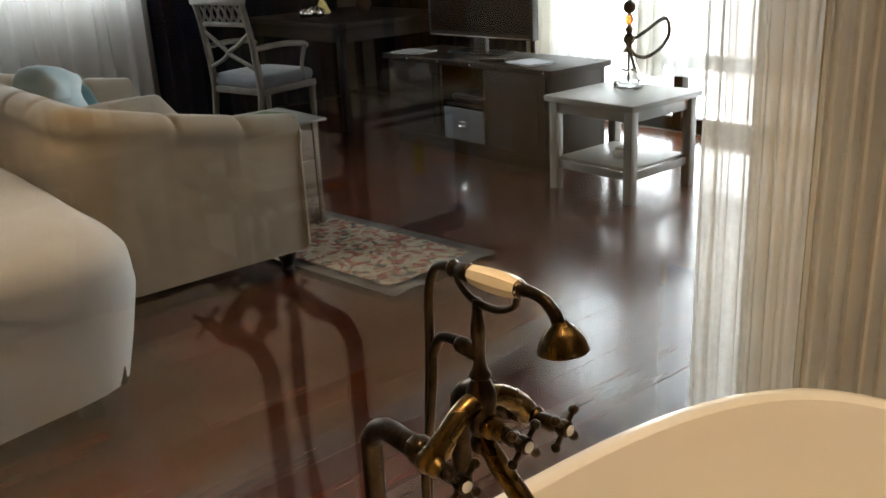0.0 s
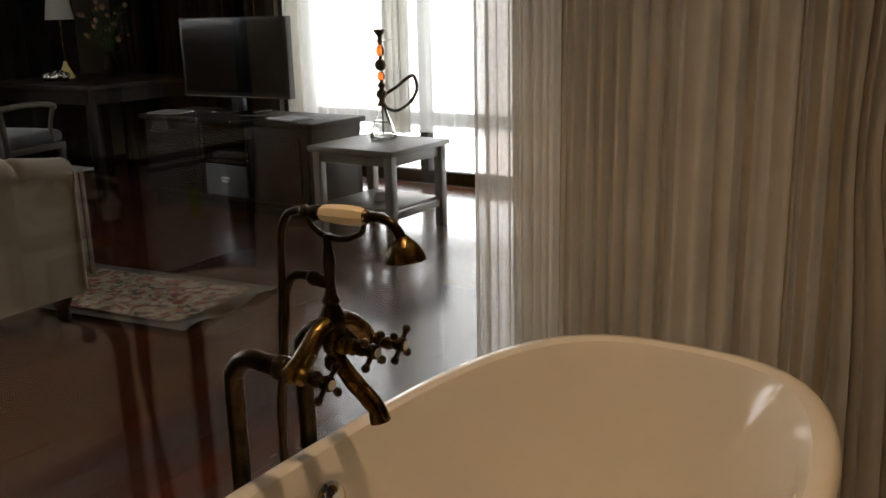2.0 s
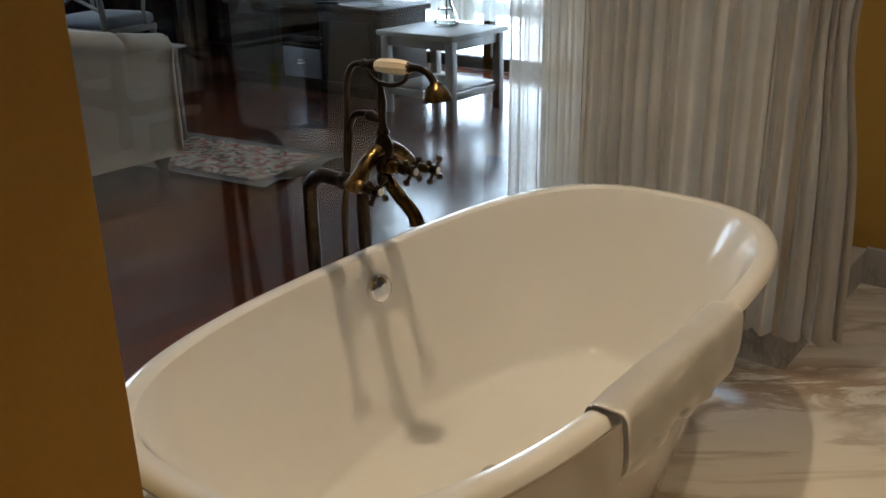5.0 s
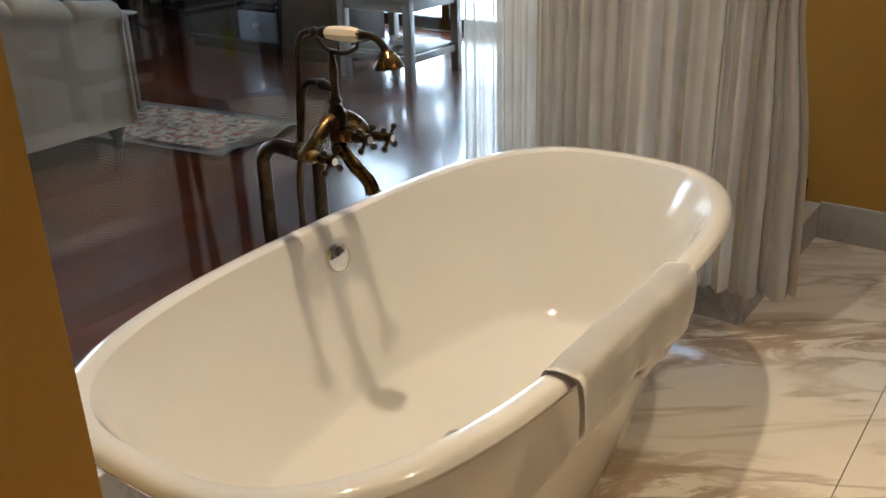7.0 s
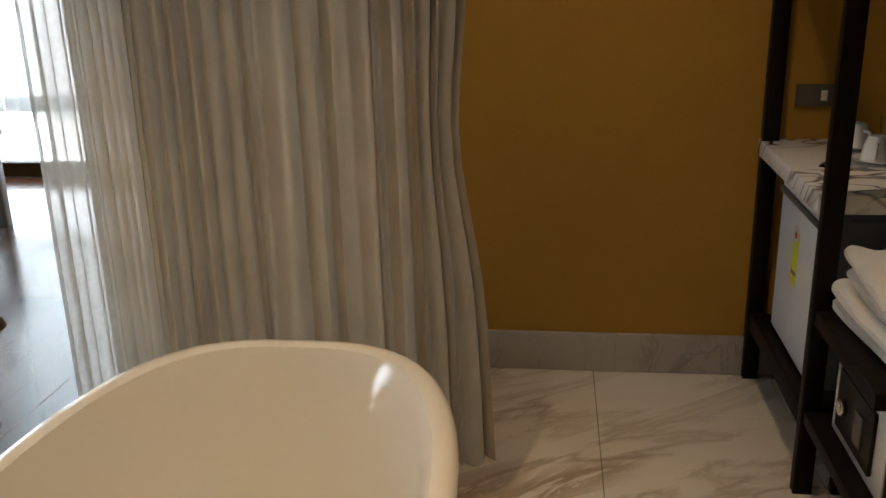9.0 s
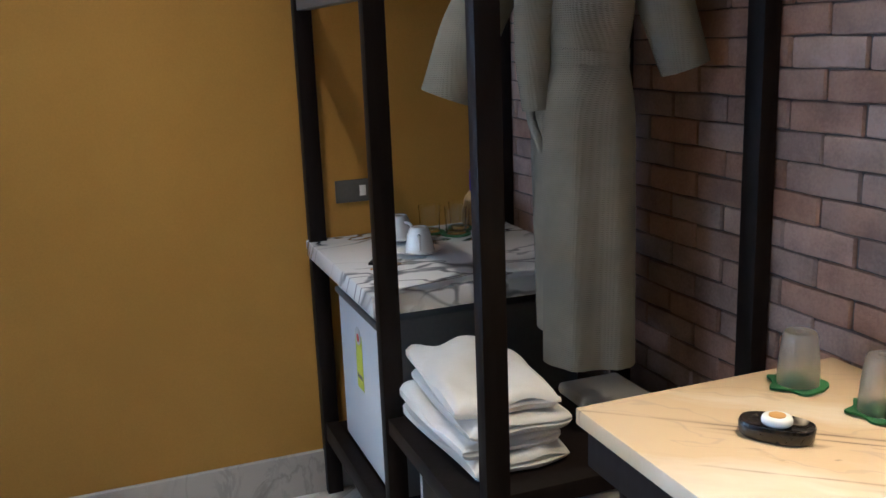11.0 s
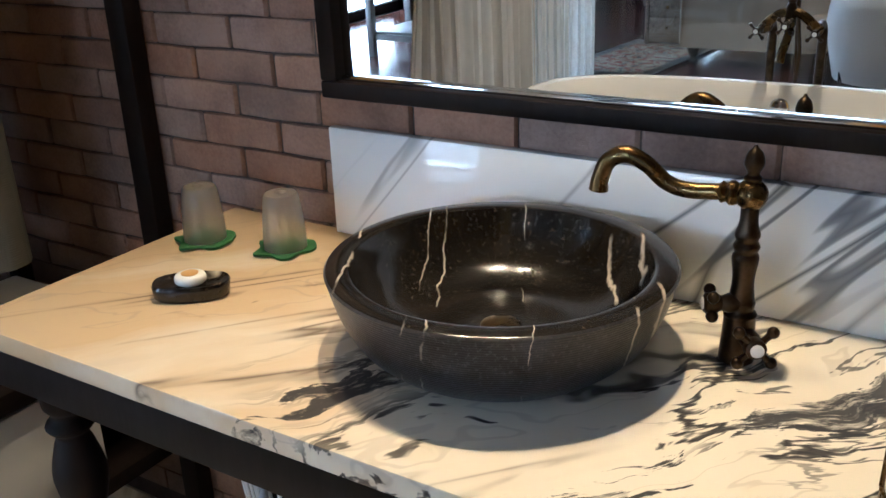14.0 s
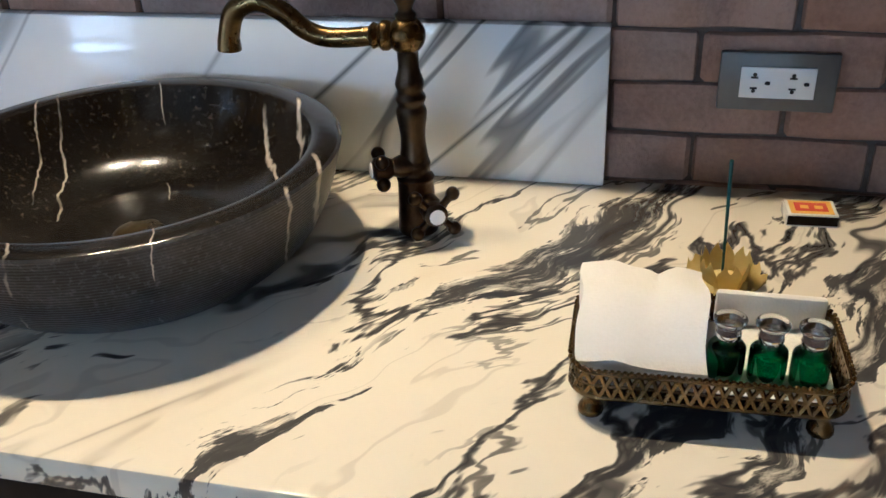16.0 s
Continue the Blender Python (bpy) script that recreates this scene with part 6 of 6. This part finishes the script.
def armchair():
    c = thing("desk_chair", "washed wood armchair with a lattice back", "chair", (3.02, 5.6, STEP), 12)
    part("seat", cushion((-0.24, -0.25, 0.40), (0.25, 0.25, 0.48), 0.035, 0.02), SEATCLOTH, c, "grey-blue padded seat")
    part("seat_frame", B((-0.245, -0.255, 0.355), (0.255, 0.255, 0.40), 0.006), CHAIRPAINT, c)
    for y in (-0.235, 0.235):
        part("front_leg", L(curved([(0.014, 0.0), (0.02, 0.2), (0.024, 0.34), (0.024, 0.36)], 3), (0.225, y, 0), 14), CHAIRPAINT, c)
        part("back_post", T([(-0.30, y, 0.0), (-0.25, y, 0.25), (-0.235, y, 0.45), (-0.27, y, 0.75), (-0.32, y, 0.98)], [0.02, 0.022, 0.024, 0.021, 0.018], 10), CHAIRPAINT, c)
        part("armrest", T([(-0.26, y * 1.04, 0.66), (-0.05, y * 1.12, 0.67), (0.14, y * 1.12, 0.655), (0.19, y * 1.1, 0.63)], 0.018, 10), CHAIRPAINT, c)
        part("arm_support", T([(0.17, y * 1.1, 0.64), (0.14, y * 1.06, 0.52), (0.16, y, 0.40)], 0.014, 10), CHAIRPAINT, c)
    part("crest_rail", B((-0.335, -0.27, 0.94), (-0.30, 0.27, 1.0), 0.012), CHAIRPAINT, c)
    part("lattice_rail", B((-0.285, -0.23, 0.80), (-0.265, 0.23, 0.83), 0.004), CHAIRPAINT, c)
    for k in range(6):
        a = -0.21 + k * 0.07
        part("lattice_bar", T([(-0.277, a, 0.82), (-0.30, a + 0.07, 0.95)], 0.008, 8), CHAIRPAINT, c)
        part("lattice_bar", T([(-0.277, a + 0.07, 0.82), (-0.30, a, 0.95)], 0.008, 8), CHAIRPAINT, c)
    for s in (-1, 1):
        part("splat", T([(-0.245, s * 0.22, 0.53), (-0.25, s * 0.08, 0.585), (-0.255, 0.0, 0.63 + 0.012 * s), (-0.262, -s * 0.09, 0.68), (-0.268, -s * 0.22, 0.76)], 0.014, 10), CHAIRPAINT, c)
    part("stretcher", B((-0.26, -0.01, 0.14), (0.22, 0.012, 0.165), 0.004), CHAIRPAINT, c)


armchair()

# ---- pieces: bricks, tiles, planks ----
from_wall = setting("wall_north", B((-2.35, BACK - 0.15, 0), (EAST, BACK - 0.004, TOP)), MORTAR, "reddish brown brick wall with dark mortar joints", "wall")


def brick_mesh(length, seed):
    """A worn brick face: rounded arrises, wavy edges, a slightly dished front."""
    rnd = random.Random(seed)
    bm = bmesh.new()
    p = [rnd.uniform(0, 6.28) for _ in range(4)]
    tilt = rnd.uniform(-0.0008, 0.0008)
    rings = []
    stations = (0.002, 0.006, 0.03 * length / 0.18, 0.35 * length, 0.65 * length, length - 0.03 * length / 0.18, length - 0.006, length - 0.002)
    for k, x in enumerate(stations):
        end = 1 if k in (0, len(stations) - 1) else 0
        low = 0.0013 + 0.0011 * math.sin(x * 38 + p[0]) + 0.0035 * end + tilt
        high = 0.0568 + 0.0011 * math.sin(x * 33 + p[1]) - 0.0035 * end + tilt
        face = 0.0062 + 0.0009 * math.sin(x * 45 + p[2]) - 0.0045 * end
        dx = 0.0009 * math.sin(k * 2.1 + p[3])
        rings.append([bm.verts.new((x + dx, y, z)) for y, z in ((-0.007, low), (face - 0.005, low), (face - 0.0012, low + 0.0018), (face, low + 0.006), (face, high - 0.006), (face - 0.0012, high - 0.0018), (face - 0.005, high), (-0.007, high))])
    for a, b in zip(rings, rings[1:]):
        for q in range(7):
            bm.faces.new((a[q], a[q + 1], b[q + 1], b[q]))
    bm.faces.new(rings[0][::-1])
    bm.faces.new(rings[-1])
    return mesh_of(bm, "brick", BRICK, True)


PITCH, LONG = 0.058, 0.1845
meshes = [brick_mesh(LONG, k) for k in range(9)]
short = {}
rnd = random.Random(77)
placed = []
for k in range(-15, 32):
    z = 0.861 + k * PITCH
    if z < 0 or z > TOP - PITCH:
        continue
    x = 1.005 - (0 if k % 2 == 0 else LONG / 2) - 18 * LONG
    while x < EAST:
        x0, x1 = max(x, -2.2), min(x + LONG, EAST)
        if x1 - x0 > 0.03:
            placed.append((x0, x1, z, k))
        x += LONG
near = sorted(placed, key=lambda p: abs((p[0] + p[1]) / 2 - 1.05) / 1.55 + abs(p[2] - 1.10) / 0.62)[:300]
near_set = set(near)
bm = bmesh.new()
for p in placed:
    x0, x1, z, k = p
    full = x1 - x0 > LONG - 1e-4
    if p in near_set:
        if full:
            me = meshes[rnd.randrange(9)]
        else:
            key = round(x1 - x0, 3)
            me = short.setdefault(key, None) or brick_mesh(x1 - x0, 3)
            short[key] = me
        ob = new("brick", me)
        ob.parent = from_wall
        ob.matrix_basis = pose(x0, BACK - 0.003 + rnd.uniform(-0.0015, 0.002), z, rnd.uniform(-1.2, 1.2), 0, 0)
    else:
        box(bm, (x0 + 0.003, BACK - 0.008, z + 0.002), (x1 - 0.003, BACK + 0.003, z + 0.0555))
far_bricks = part("brickwork", bm, BRICK, from_wall, "", False)
far_bricks["kind"] = "stuff"

floor_ob = bpy.data.objects["floor"]
TX, TY = 1.2, 0.6
for j in range(-2, 3):
    y0, y1 = -0.237 + j * TY, -0.237 + (j + 1) * TY
    off = 2.331 if j % 2 else 2.331 - TX / 2
    for i in range(-4, 2):
        x0, x1 = off + i * TX, off + (i + 1) * TX
        a, b = (max(x0, -2.2) + 0.001, max(y0, BACK) + 0.001), (min(x1, EAST) - 0.001, min(y1, 1.058) - 0.001)
        if b[0] - a[0] > 0.02 and b[1] - a[1] > 0.02:
            t = part("tile", B((*a, -0.012), (*b, 0.0), 0.0012, 1), TILE, floor_ob, "", False)
rnd = random.Random(5)
count = 0
y = 0.264
while y < 6.8:
    lo = 1.862 if y < 1.12 else -2.5
    hi = EAST if y < WALL_END else 4.86
    x = lo
    first = rnd.uniform(0.5, 1.7)
    while x < hi - 0.01:
        x1 = min(hi, x + first)
        first = 1.75
        part("plank", B((x + 0.0003, y + 0.0003, STEP - 0.016), (x1 - 0.0003, min(y + 0.1197, 6.84), STEP + rnd.uniform(-0.0003, 0.0003)), 0.0006, 1), PLANK, wood_floor, "", False)
        x = x1
    y += 0.12
